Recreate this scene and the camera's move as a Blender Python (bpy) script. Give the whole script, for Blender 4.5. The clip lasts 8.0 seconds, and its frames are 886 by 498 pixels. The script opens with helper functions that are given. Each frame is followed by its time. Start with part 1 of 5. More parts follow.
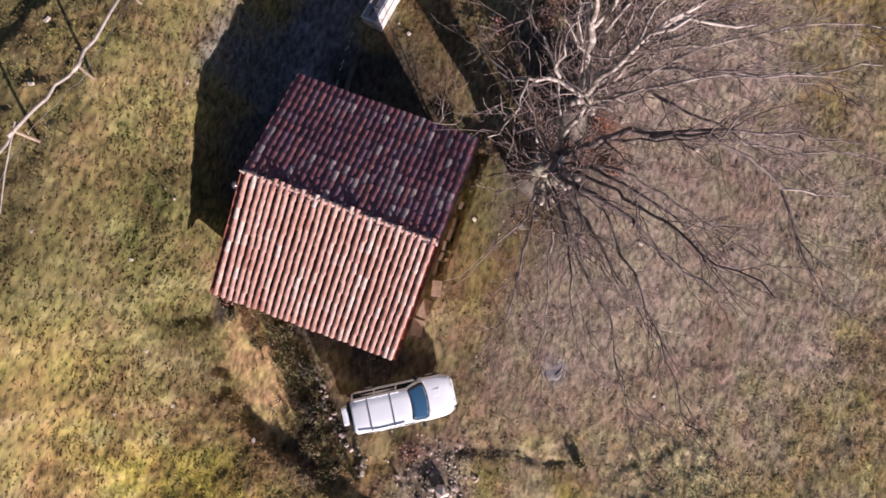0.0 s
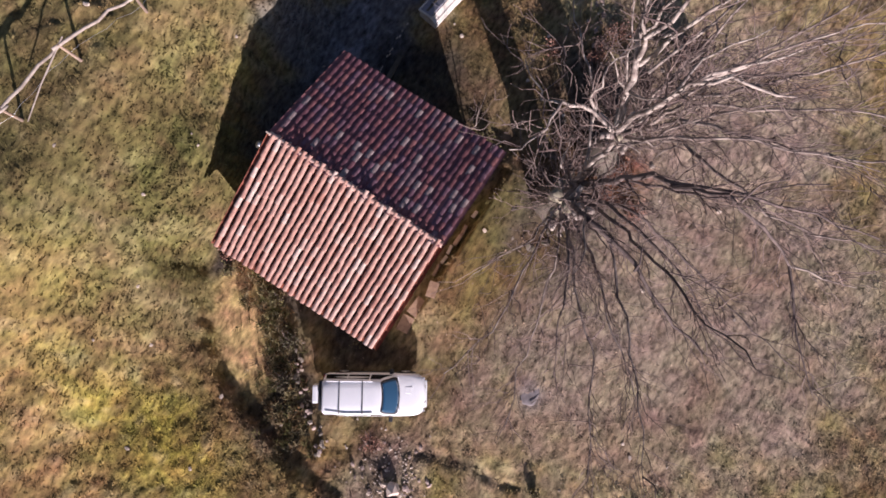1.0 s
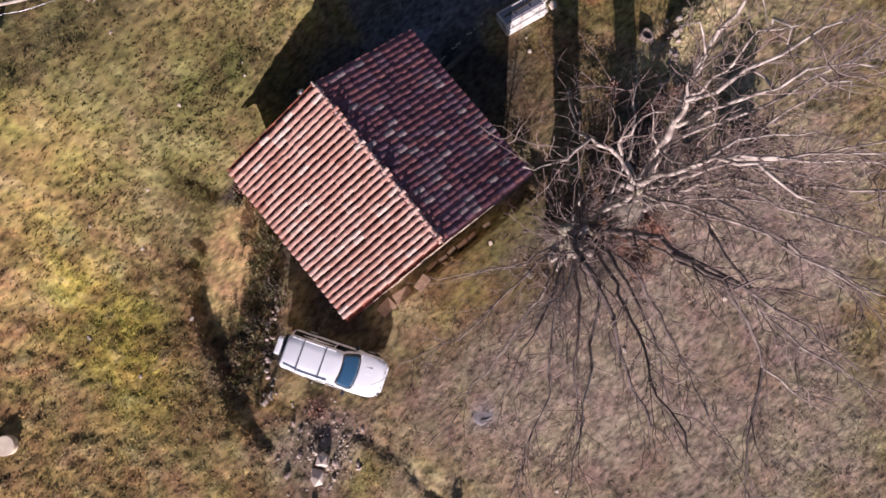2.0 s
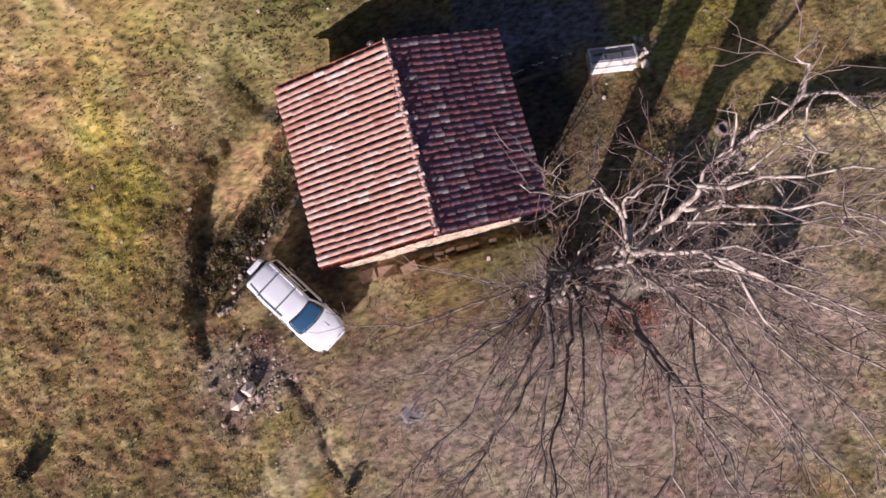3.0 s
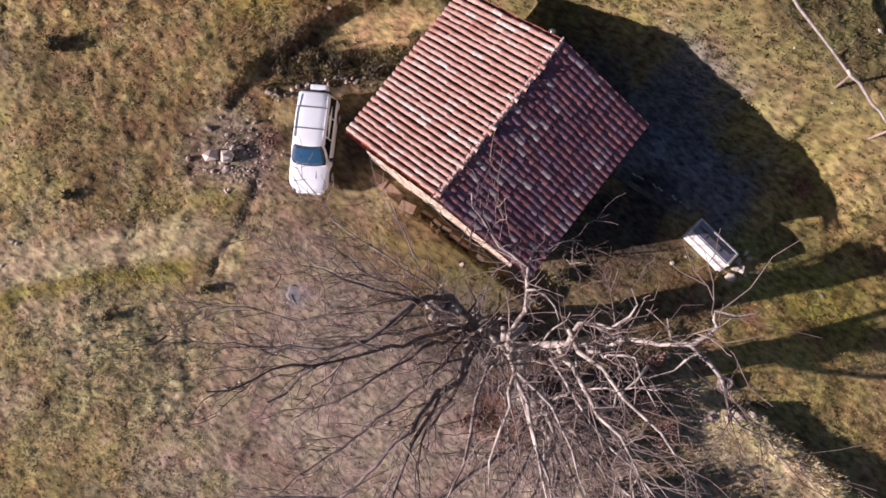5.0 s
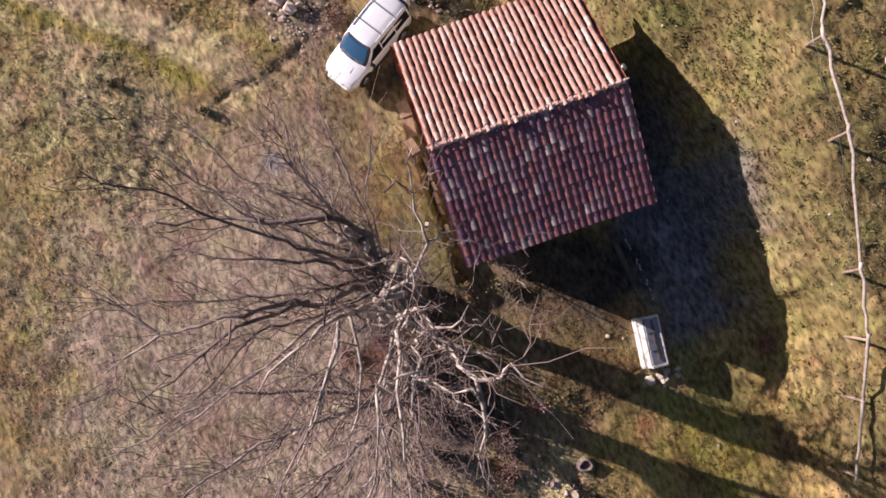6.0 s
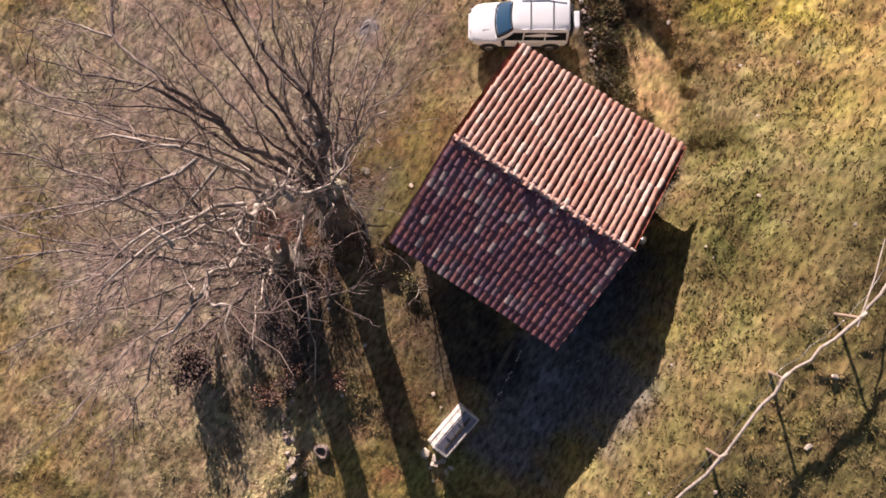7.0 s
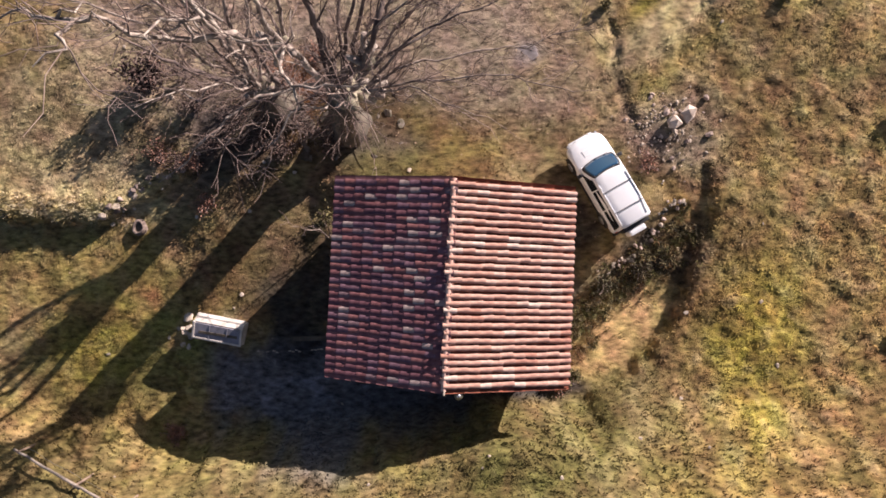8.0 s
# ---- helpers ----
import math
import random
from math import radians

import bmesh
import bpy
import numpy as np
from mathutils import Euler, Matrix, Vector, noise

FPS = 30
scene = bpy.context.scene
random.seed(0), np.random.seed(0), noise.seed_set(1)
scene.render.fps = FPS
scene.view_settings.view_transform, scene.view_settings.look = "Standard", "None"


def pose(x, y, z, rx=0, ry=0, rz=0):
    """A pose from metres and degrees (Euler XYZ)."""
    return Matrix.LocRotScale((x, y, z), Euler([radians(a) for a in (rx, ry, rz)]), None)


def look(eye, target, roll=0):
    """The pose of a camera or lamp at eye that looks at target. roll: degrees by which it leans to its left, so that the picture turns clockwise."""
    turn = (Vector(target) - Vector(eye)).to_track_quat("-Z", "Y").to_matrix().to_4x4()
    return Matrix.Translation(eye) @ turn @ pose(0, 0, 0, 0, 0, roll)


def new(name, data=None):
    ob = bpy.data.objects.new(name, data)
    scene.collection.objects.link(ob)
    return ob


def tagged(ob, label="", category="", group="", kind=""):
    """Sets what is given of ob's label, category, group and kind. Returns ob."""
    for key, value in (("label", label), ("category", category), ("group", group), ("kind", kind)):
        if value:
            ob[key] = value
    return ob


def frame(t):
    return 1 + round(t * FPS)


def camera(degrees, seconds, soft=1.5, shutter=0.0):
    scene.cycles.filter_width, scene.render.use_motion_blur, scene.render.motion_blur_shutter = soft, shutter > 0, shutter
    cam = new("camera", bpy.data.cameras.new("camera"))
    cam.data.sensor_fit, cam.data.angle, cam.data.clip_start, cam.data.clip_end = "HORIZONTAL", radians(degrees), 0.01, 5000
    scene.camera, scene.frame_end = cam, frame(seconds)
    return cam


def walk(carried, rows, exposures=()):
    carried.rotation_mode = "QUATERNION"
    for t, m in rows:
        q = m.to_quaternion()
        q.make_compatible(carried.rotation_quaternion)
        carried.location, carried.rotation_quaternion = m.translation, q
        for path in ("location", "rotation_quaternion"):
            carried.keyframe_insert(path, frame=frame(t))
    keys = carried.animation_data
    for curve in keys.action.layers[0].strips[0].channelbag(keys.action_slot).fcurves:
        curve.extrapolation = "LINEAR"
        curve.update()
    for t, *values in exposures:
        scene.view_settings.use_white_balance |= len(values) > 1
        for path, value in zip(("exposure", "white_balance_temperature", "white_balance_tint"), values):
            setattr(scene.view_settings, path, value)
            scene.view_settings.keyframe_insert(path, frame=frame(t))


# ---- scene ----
cam = camera(72.97, 8.0, soft=1.65)
# seconds, eye in metres, turns in degrees
PATH = [
    (0, 8.274, -2.100, 26.733, 5.385, -0.378, 20.169),
    (0.5, 8.412, -2.095, 26.726, 5.639, -0.318, 25.797),
    (0.8, 8.524, -2.085, 26.698, 5.778, -0.299, 29.621),
    (1, 8.635, -2.065, 26.739, 5.858, -0.428, 32.909),
    (1.5, 8.928, -1.945, 26.748, 5.923, -0.578, 41.330),
    (1.7, 9.098, -1.850, 26.746, 5.967, -0.485, 45.174),
    (2.8, 10.275, -0.809, 26.636, 6.586, 0.156, 69.231),
    (3, 10.499, -0.524, 26.603, 6.736, 0.260, 74.692),
    (3.2, 10.742, -0.241, 26.540, 6.867, 0.541, 78.961),
    (3.5, 10.908, 0.240, 26.516, 7.041, 0.484, 87.121),
    (4, 11.078, 1.210, 26.460, 7.374, 0.822, 100.645),
    (4.2, 11.014, 1.645, 26.466, 7.354, 1.132, 106.214),
    (4.5, 10.940, 2.344, 26.487, 7.758, 1.283, 115.934),
    (4.7, 10.786, 2.791, 26.504, 7.582, 1.404, 121.257),
    (5.8, 8.696, 5.118, 26.551, 4.675, 1.804, 152.028),
    (6, 8.072, 5.313, 26.498, 4.241, 1.631, 160.775),
    (6.2, 7.380, 5.333, 26.476, 3.613, 1.607, 169.620),
    (6.5, 6.364, 5.171, 26.539, 2.992, 1.538, 183.969),
    (6.8, 5.259, 4.787, 26.664, 2.712, 1.771, 199.542),
    (7, 4.698, 4.079, 26.695, 2.177, 1.312, 212.889),
    (7.2, 4.273, 3.328, 26.657, 1.453, 1.204, 226.657),
    (7.4, 4.032, 2.445, 26.606, 0.975, 1.745, 237.137),
    (7.5, 3.986, 1.995, 26.567, 1.008, 1.272, 242.849),
    (7.7, 4.016, 1.148, 26.466, 1.001, 0.991, 256.444),
    (8, 4.186, -0.135, 26.484, 1.986, 0.993, 272.731),
]
EXPOSURES = [(0.0, 0.96, 5850, 24), (0.4, 0.89, 5850, 27), (4.5, 0.96, 5850, 27), (6.5, 1.16, 6300, 26), (7.5, 1.12, 6650, 23), (8.0, 1.14, 6330, 22.5)]
walk(cam, [(t, pose(x, y, z, rx, ry, rz)) for t, x, y, z, rx, ry, rz in PATH], EXPOSURES)

# ---- light: low winter sun from the south-east corner of the plot, clear sky ----
SUN_EL, SUN_AZ = 16.0, -42.3
world = bpy.data.worlds.new("sky")
scene.world = world
world.use_nodes = True
wn = world.node_tree
sky = wn.nodes.new("ShaderNodeTexSky")
sky.sky_type = "NISHITA"
sky.sun_disc = False
sky.sun_elevation = radians(SUN_EL)
sky.sun_rotation = radians(90 - SUN_AZ)
wn.links.new(sky.outputs[0], wn.nodes["Background"].inputs[0])
wn.nodes["Background"].inputs[1].default_value = 0.04
sun_data = bpy.data.lights.new("sun", "SUN")
sun_data.energy, sun_data.angle, sun_data.color = 5.0, radians(0.5), (1.0, 0.89, 0.76)
sun = new("sun", sun_data)
to_sun = Vector((math.cos(radians(SUN_EL)) * math.cos(radians(SUN_AZ)), math.cos(radians(SUN_EL)) * math.sin(radians(SUN_AZ)), math.sin(radians(SUN_EL))))
sun.matrix_world = look(to_sun * 60, (0, 0, 0))


# ---- materials ----
def material(name, base, rough=0.8, metal=0.0, spread=0.25, scale=3.0, fine=40.0, bump=0.2, second=None, vary=0.0, island=False, gloss=0.5):
    """A surface with two scales of colour variation and a fine relief; vary adds a change of tone from piece to piece."""
    m = bpy.data.materials.new(name)
    m.use_nodes = True
    nt = m.node_tree
    b = nt.nodes["Principled BSDF"]
    b.inputs["Roughness"].default_value, b.inputs["Metallic"].default_value = rough, metal
    b.inputs["Specular IOR Level"].default_value = gloss
    co = nt.nodes.new("ShaderNodeTexCoord")
    n1, n2 = nt.nodes.new("ShaderNodeTexNoise"), nt.nodes.new("ShaderNodeTexNoise")
    n1.inputs["Scale"].default_value, n1.inputs["Detail"].default_value = scale, 5
    n2.inputs["Scale"].default_value, n2.inputs["Detail"].default_value = fine, 3
    nt.links.new(co.outputs["Object"], n1.inputs["Vector"])
    nt.links.new(co.outputs["Object"], n2.inputs["Vector"])
    mix = nt.nodes.new("ShaderNodeMix")
    mix.data_type = "RGBA"
    other = second or tuple(c * (1 - spread) for c in base)
    mix.inputs["A"].default_value, mix.inputs["B"].default_value = (*base, 1), (*other, 1)
    ramp = nt.nodes.new("ShaderNodeMapRange")
    ramp.inputs["From Min"].default_value, ramp.inputs["From Max"].default_value = 0.38, 0.64
    nt.links.new(n1.outputs["Fac"], ramp.inputs["Value"])
    nt.links.new(ramp.outputs["Result"], mix.inputs["Factor"])
    hsv = nt.nodes.new("ShaderNodeHueSaturation")
    nt.links.new(mix.outputs["Result"], hsv.inputs["Color"])
    tone = nt.nodes.new("ShaderNodeMath")
    tone.operation = "MULTIPLY_ADD"
    tone.inputs[1].default_value, tone.inputs[2].default_value = spread, 1 - spread / 2
    nt.links.new(n2.outputs["Fac"], tone.inputs[0])
    last = tone.outputs[0]
    if vary:
        if island:
            rnd = nt.nodes.new("ShaderNodeNewGeometry").outputs["Random Per Island"]
        else:
            rnd = nt.nodes.new("ShaderNodeObjectInfo").outputs["Random"]
        t2 = nt.nodes.new("ShaderNodeMath")
        t2.operation = "MULTIPLY_ADD"
        t2.inputs[1].default_value, t2.inputs[2].default_value = 2 * vary, 1 - vary
        nt.links.new(rnd, t2.inputs[0])
        t3 = nt.nodes.new("ShaderNodeMath")
        t3.operation = "MULTIPLY"
        nt.links.new(last, t3.inputs[0])
        nt.links.new(t2.outputs[0], t3.inputs[1])
        last = t3.outputs[0]
    nt.links.new(last, hsv.inputs["Value"])
    nt.links.new(hsv.outputs["Color"], b.inputs["Base Color"])
    if bump:
        bp = nt.nodes.new("ShaderNodeBump")
        bp.inputs["Strength"].default_value, bp.inputs["Distance"].default_value = bump, 0.02
        nt.links.new(n2.outputs["Fac"], bp.inputs["Height"])
        nt.links.new(bp.outputs["Normal"], b.inputs["Normal"])
    return m


def tile_material(name, stops, pale, share):
    """Fired clay whose colour jumps from tile to tile, with lichen blotches."""
    m = material(name, (0.3, 0.12, 0.05), rough=0.9, spread=0.3, scale=6, fine=60, bump=0.25)
    nt = m.node_tree
    info = nt.nodes.new("ShaderNodeObjectInfo")
    ramp = nt.nodes.new("ShaderNodeValToRGB")
    ramp.color_ramp.interpolation = "CONSTANT"
    els = ramp.color_ramp.elements
    for i, (pos, col) in enumerate(stops):
        e = els[i] if i < 2 else els.new(pos)
        e.position, e.color = pos, (*col, 1)
    # neighbours share a batch of clay, single tiles stray from it
    batch = nt.nodes.new("ShaderNodeTexNoise")
    batch.inputs["Scale"].default_value, batch.inputs["Detail"].default_value = 0.7, 3
    nt.links.new(info.outputs["Location"], batch.inputs["Vector"])
    wide = nt.nodes.new("ShaderNodeMapRange")
    wide.inputs["From Min"].default_value, wide.inputs["From Max"].default_value = 0.36, 0.64
    wide.inputs["To Max"].default_value = 0.5
    nt.links.new(batch.outputs["Fac"], wide.inputs["Value"])
    both = nt.nodes.new("ShaderNodeMath")
    both.operation = "MULTIPLY_ADD"
    both.inputs[1].default_value = 0.5
    nt.links.new(info.outputs["Random"], both.inputs[0])
    nt.links.new(wide.outputs["Result"], both.inputs[2])
    nt.links.new(both.outputs[0], ramp.inputs["Fac"])
    stray = nt.nodes.new("ShaderNodeMath")
    stray.operation = "MULTIPLY"
    stray.inputs[1].default_value = 23.7
    nt.links.new(info.outputs["Random"], stray.inputs[0])
    part_of = nt.nodes.new("ShaderNodeMath")
    part_of.operation = "FRACT"
    nt.links.new(stray.outputs[0], part_of.inputs[0])
    few = nt.nodes.new("ShaderNodeMath")
    few.operation = "GREATER_THAN"
    few.inputs[1].default_value = 1 - share
    nt.links.new(part_of.outputs[0], few.inputs[0])
    odd = nt.nodes.new("ShaderNodeMix")
    odd.data_type = "RGBA"
    odd.inputs["B"].default_value = (*pale, 1)
    nt.links.new(few.outputs[0], odd.inputs["Factor"])
    nt.links.new(ramp.outputs["Color"], odd.inputs["A"])
    mix = next(n for n in nt.nodes if n.type == "MIX")
    nt.nodes["Principled BSDF"].inputs["Specular IOR Level"].default_value = 0.12
    dark = nt.nodes.new("ShaderNodeMix")
    dark.data_type, dark.blend_type = "RGBA", "MULTIPLY"
    dark.inputs["Factor"].default_value = 1.0
    dark.inputs["B"].default_value = (0.72, 0.68, 0.7, 1)
    nt.links.new(odd.outputs["Result"], dark.inputs["A"])
    nt.links.new(odd.outputs["Result"], mix.inputs["A"])
    nt.links.new(dark.outputs["Result"], mix.inputs["B"])
    return m


def ground_material(name, island):
    """Turf, dry grass, leaf litter and bare earth, mixed by the cover painted on the ground."""
    m = bpy.data.materials.new(name)
    m.use_nodes = True
    nt = m.node_tree
    b = nt.nodes["Principled BSDF"]
    b.inputs["Roughness"].default_value = 0.95
    b.inputs["Specular IOR Level"].default_value = 0.15
    co = nt.nodes.new("ShaderNodeTexCoord")
    col = nt.nodes.new("ShaderNodeAttribute")
    col.attribute_name = "cover"
    n1, n2, n3 = (nt.nodes.new("ShaderNodeTexNoise") for _ in range(3))
    for n, s, d in ((n1, 0.9, 6), (n2, 5.0, 6), (n3, 34.0, 3)):
        n.inputs["Scale"].default_value, n.inputs["Detail"].default_value = s, d
        nt.links.new(co.outputs["Object"], n.inputs["Vector"])
    lay = nt.nodes.new("ShaderNodeMapping")
    lay.inputs["Rotation"].default_value[2] = radians(38)
    lay.inputs["Scale"].default_value = (1.0, 0.5, 1.0)
    nt.links.new(co.outputs["Object"], lay.inputs["Vector"])
    nt.links.new(lay.outputs["Vector"], n2.inputs["Vector"])
    val = nt.nodes.new("ShaderNodeMath")
    val.operation = "MULTIPLY_ADD"
    val.inputs[1].default_value, val.inputs[2].default_value = 2.7, -0.47
    nt.links.new(n2.outputs["Fac"], val.inputs[0])
    grain = nt.nodes.new("ShaderNodeMath")
    grain.operation = "MULTIPLY_ADD"
    grain.inputs[1].default_value, grain.inputs[2].default_value = 0.9, -0.45
    nt.links.new(n3.outputs["Fac"], grain.inputs[0])
    speck = nt.nodes.new("ShaderNodeMath")
    nt.links.new(val.outputs[0], speck.inputs[0])
    nt.links.new(grain.outputs[0], speck.inputs[1])
    last = speck.outputs[0]
    if island:
        rnd = nt.nodes.new("ShaderNodeNewGeometry").outputs["Random Per Island"]
        v2 = nt.nodes.new("ShaderNodeMath")
        v2.operation = "MULTIPLY_ADD"
        v2.inputs[1].default_value, v2.inputs[2].default_value = 0.45, 0.8
        nt.links.new(rnd, v2.inputs[0])
        v3 = nt.nodes.new("ShaderNodeMath")
        v3.operation = "MULTIPLY"
        nt.links.new(last, v3.inputs[0])
        nt.links.new(v2.outputs[0], v3.inputs[1])
        last = v3.outputs[0]
    hue = nt.nodes.new("ShaderNodeMapRange")
    hue.inputs["From Min"].default_value, hue.inputs["From Max"].default_value = 0.3, 0.7
    hue.inputs["To Min"].default_value, hue.inputs["To Max"].default_value = 0.475, 0.525
    nt.links.new(n1.outputs["Fac"], hue.inputs["Value"])
    hsv = nt.nodes.new("ShaderNodeHueSaturation")
    nt.links.new(hue.outputs["Result"], hsv.inputs["Hue"])
    nt.links.new(last, hsv.inputs["Value"])
    nt.links.new(col.outputs["Color"], hsv.inputs["Color"])
    nt.links.new(hsv.outputs["Color"], b.inputs["Base Color"])
    add = nt.nodes.new("ShaderNodeMath")
    nt.links.new(n2.outputs["Fac"], add.inputs[0])
    nt.links.new(n3.outputs["Fac"], add.inputs[1])
    bp = nt.nodes.new("ShaderNodeBump")
    bp.inputs["Strength"].default_value, bp.inputs["Distance"].default_value = 0.65, 0.06
    nt.links.new(add.outputs[0], bp.inputs["Height"])
    nt.links.new(bp.outputs["Normal"], b.inputs["Normal"])
    return m


def glass_material(name, tint):
    m = bpy.data.materials.new(name)
    m.use_nodes = True
    b = m.node_tree.nodes["Principled BSDF"]
    b.inputs["Base Color"].default_value = (*tint, 1)
    b.inputs["Roughness"].default_value = 0.04
    b.inputs["Specular IOR Level"].default_value = 0.8
    b.inputs["Coat Weight"].default_value = 0.6
    return m


M_GROUND = ground_material("turf", False)
M_GRASS = ground_material("grass_blades", True)
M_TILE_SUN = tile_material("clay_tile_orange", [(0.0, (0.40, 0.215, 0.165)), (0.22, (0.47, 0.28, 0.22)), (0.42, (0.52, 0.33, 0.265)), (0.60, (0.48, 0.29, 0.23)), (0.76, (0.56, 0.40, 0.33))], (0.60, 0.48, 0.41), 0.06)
# north slope: darker and purpler tile colours than the south slope
M_TILE_NORTH = tile_material("clay_tile_purple", [(0.0, (0.142, 0.072, 0.092)), (0.24, (0.182, 0.086, 0.104)), (0.42, (0.22, 0.098, 0.106)), (0.56, (0.195, 0.113, 0.145)), (0.70, (0.26, 0.12, 0.12)), (0.84, (0.24, 0.16, 0.175))], (0.37, 0.295, 0.28), 0.09)
# channel clay darker than the tiles: shade of the valleys in the colour
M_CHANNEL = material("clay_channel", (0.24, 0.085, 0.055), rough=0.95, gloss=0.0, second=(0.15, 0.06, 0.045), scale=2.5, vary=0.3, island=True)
# north channels lightened instead, to offset the black shade in their valleys
M_CHANNEL_NORTH = material("clay_channel_north", (0.27, 0.125, 0.125), rough=0.95, gloss=0.0, second=(0.19, 0.09, 0.10), scale=2.5, vary=0.25, island=True)
M_MORTAR = material("ridge_mortar", (0.64, 0.46, 0.385), rough=0.9, second=(0.50, 0.30, 0.24), scale=4, vary=0.15)
M_STONE = material("wall_stone", (0.56, 0.455, 0.345), rough=0.9, second=(0.40, 0.31, 0.235), scale=5, fine=30, bump=0.5, vary=0.16)
M_PLASTER = material("wall_bedding", (0.52, 0.42, 0.31), rough=0.95, second=(0.40, 0.31, 0.23), scale=2, fine=25, bump=0.6)
M_WOOD = material("weathered_wood", (0.30, 0.22, 0.16), rough=0.85, second=(0.19, 0.14, 0.11), scale=4, fine=50, bump=0.4, vary=0.2)
M_RAIL = material("bleached_pole", (0.37, 0.32, 0.275), rough=0.8, second=(0.25, 0.205, 0.17), scale=6, fine=50, bump=0.3, vary=0.12)
M_BARK_DARK = material("dark_bark", (0.17, 0.13, 0.115), rough=0.9, second=(0.07, 0.052, 0.05), scale=3, fine=24, bump=0.8)
M_BARK = material("grey_bark", (0.325, 0.27, 0.23), rough=0.9, second=(0.12, 0.09, 0.08), scale=3, fine=24, bump=0.8)
M_BARK_PALE = material("pale_bark", (0.42, 0.365, 0.315), rough=0.9, second=(0.16, 0.125, 0.11), scale=3.5, fine=24, bump=0.8)
M_HEAD = material("mossy_cut_wood", (0.31, 0.28, 0.205), rough=0.95, second=(0.17, 0.145, 0.105), scale=4, fine=22, bump=0.8)
M_TRUNK = material("mossy_bark", (0.13, 0.11, 0.085), rough=0.95, second=(0.065, 0.055, 0.045), scale=2.5, fine=18, bump=0.9)
M_TWIG = material("twig_bark", (0.22, 0.168, 0.145), rough=0.9, second=(0.11, 0.075, 0.07), scale=2, fine=20, bump=0.2, vary=0.5, island=True)
M_PAINT = material("white_car_paint", (0.87, 0.89, 0.92), rough=0.3, spread=0.04, scale=2, fine=12, bump=0.0, gloss=0.6)
M_TRIM = material("black_plastic", (0.025, 0.025, 0.027), rough=0.55, spread=0.2, bump=0.1)
M_BAR = material("grey_bar", (0.14, 0.145, 0.155), rough=0.5, spread=0.1, bump=0.0)
M_TYRE = material("tyre_rubber", (0.03, 0.03, 0.03), rough=0.8, spread=0.3, bump=0.3)
M_STEEL = material("galvanised_steel", (0.55, 0.56, 0.58), rough=0.38, metal=0.9, spread=0.15, bump=0.05)
M_CHROME = material("lamp_glass", (0.75, 0.77, 0.8), rough=0.1, metal=0.4, spread=0.1, bump=0.0)
M_RED = material("red_lens", (0.45, 0.02, 0.02), rough=0.15, spread=0.1, bump=0.0)
M_GLASS = glass_material("car_window", (0.012, 0.016, 0.02))
# blue of the reflected sky is put into the windscreen's tint
M_WINDSCREEN = glass_material("windscreen_glass", (0.022, 0.075, 0.15))
M_BLOCK = material("whitewashed_block", (0.66, 0.62, 0.57), rough=0.9, second=(0.50, 0.45, 0.40), scale=3, fine=30, bump=0.4)
M_SHEET = material("grey_sheet", (0.27, 0.265, 0.31), rough=0.7, second=(0.19, 0.19, 0.225), scale=2.5, fine=20, bump=0.15)
M_PALE = material("pale_stone", (0.55, 0.46, 0.37), rough=0.9, second=(0.40, 0.33, 0.27), scale=5, fine=30, bump=0.5, vary=0.25)
M_RUBBLE = material("rubble_stone", (0.38, 0.295, 0.25), rough=0.95, second=(0.26, 0.195, 0.17), scale=6, fine=30, bump=0.6, vary=0.4)
M_ROOTSTONE = material("mossy_stone", (0.15, 0.125, 0.105), rough=0.95, second=(0.085, 0.075, 0.05), scale=5, fine=30, bump=0.6, vary=0.35)
M_ASH = material("wood_ash", (0.25, 0.222, 0.225), rough=1.0, second=(0.17, 0.148, 0.145), scale=3, fine=25, bump=0.5)
M_BOULDER = material("bleached_boulder", (0.66, 0.555, 0.47), rough=0.9, second=(0.48, 0.37, 0.30), scale=4, fine=30, bump=0.5)
M_RUST = material("rusty_sheet", (0.35, 0.235, 0.155), rough=0.85, second=(0.24, 0.155, 0.105), scale=5, fine=40, bump=0.3, vary=0.2)
M_CONCRETE = material("pale_concrete", (0.78, 0.66, 0.50), rough=0.9, second=(0.66, 0.55, 0.42), scale=4, fine=40, bump=0.2)
M_LEAF = material("fallen_leaf", (0.30, 0.20, 0.13), rough=0.9, second=(0.33, 0.24, 0.17), scale=1.5, fine=9, bump=0.0, vary=0.28, island=True)
M_BUSH = material("russet_bush", (0.34, 0.17, 0.12), rough=0.9, second=(0.17, 0.10, 0.07), scale=3, fine=20, bump=0.1, vary=0.4, island=True)
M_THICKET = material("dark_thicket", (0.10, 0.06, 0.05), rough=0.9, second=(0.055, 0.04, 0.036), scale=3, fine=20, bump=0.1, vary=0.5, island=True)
M_DARKSHRUB = material("dark_evergreen", (0.07, 0.068, 0.038), rough=0.8, second=(0.11, 0.09, 0.05), scale=3, fine=20, bump=0.1, vary=0.4, island=True)
M_SHRUB = material("green_shrub", (0.12, 0.11, 0.045), rough=0.9, second=(0.17, 0.135, 0.06), scale=3, fine=20, bump=0.1, vary=0.4, island=True)


# ---- small toolkit ----
def mesh_of(name, verts, faces, mat, smooth=False):
    me = bpy.data.meshes.new(name)
    me.from_pydata([tuple(v) for v in verts], [], [tuple(f) for f in faces])
    me.materials.append(mat)
    if smooth:
        me.polygons.foreach_set("use_smooth", [True] * len(me.polygons))
    me.update()
    return me


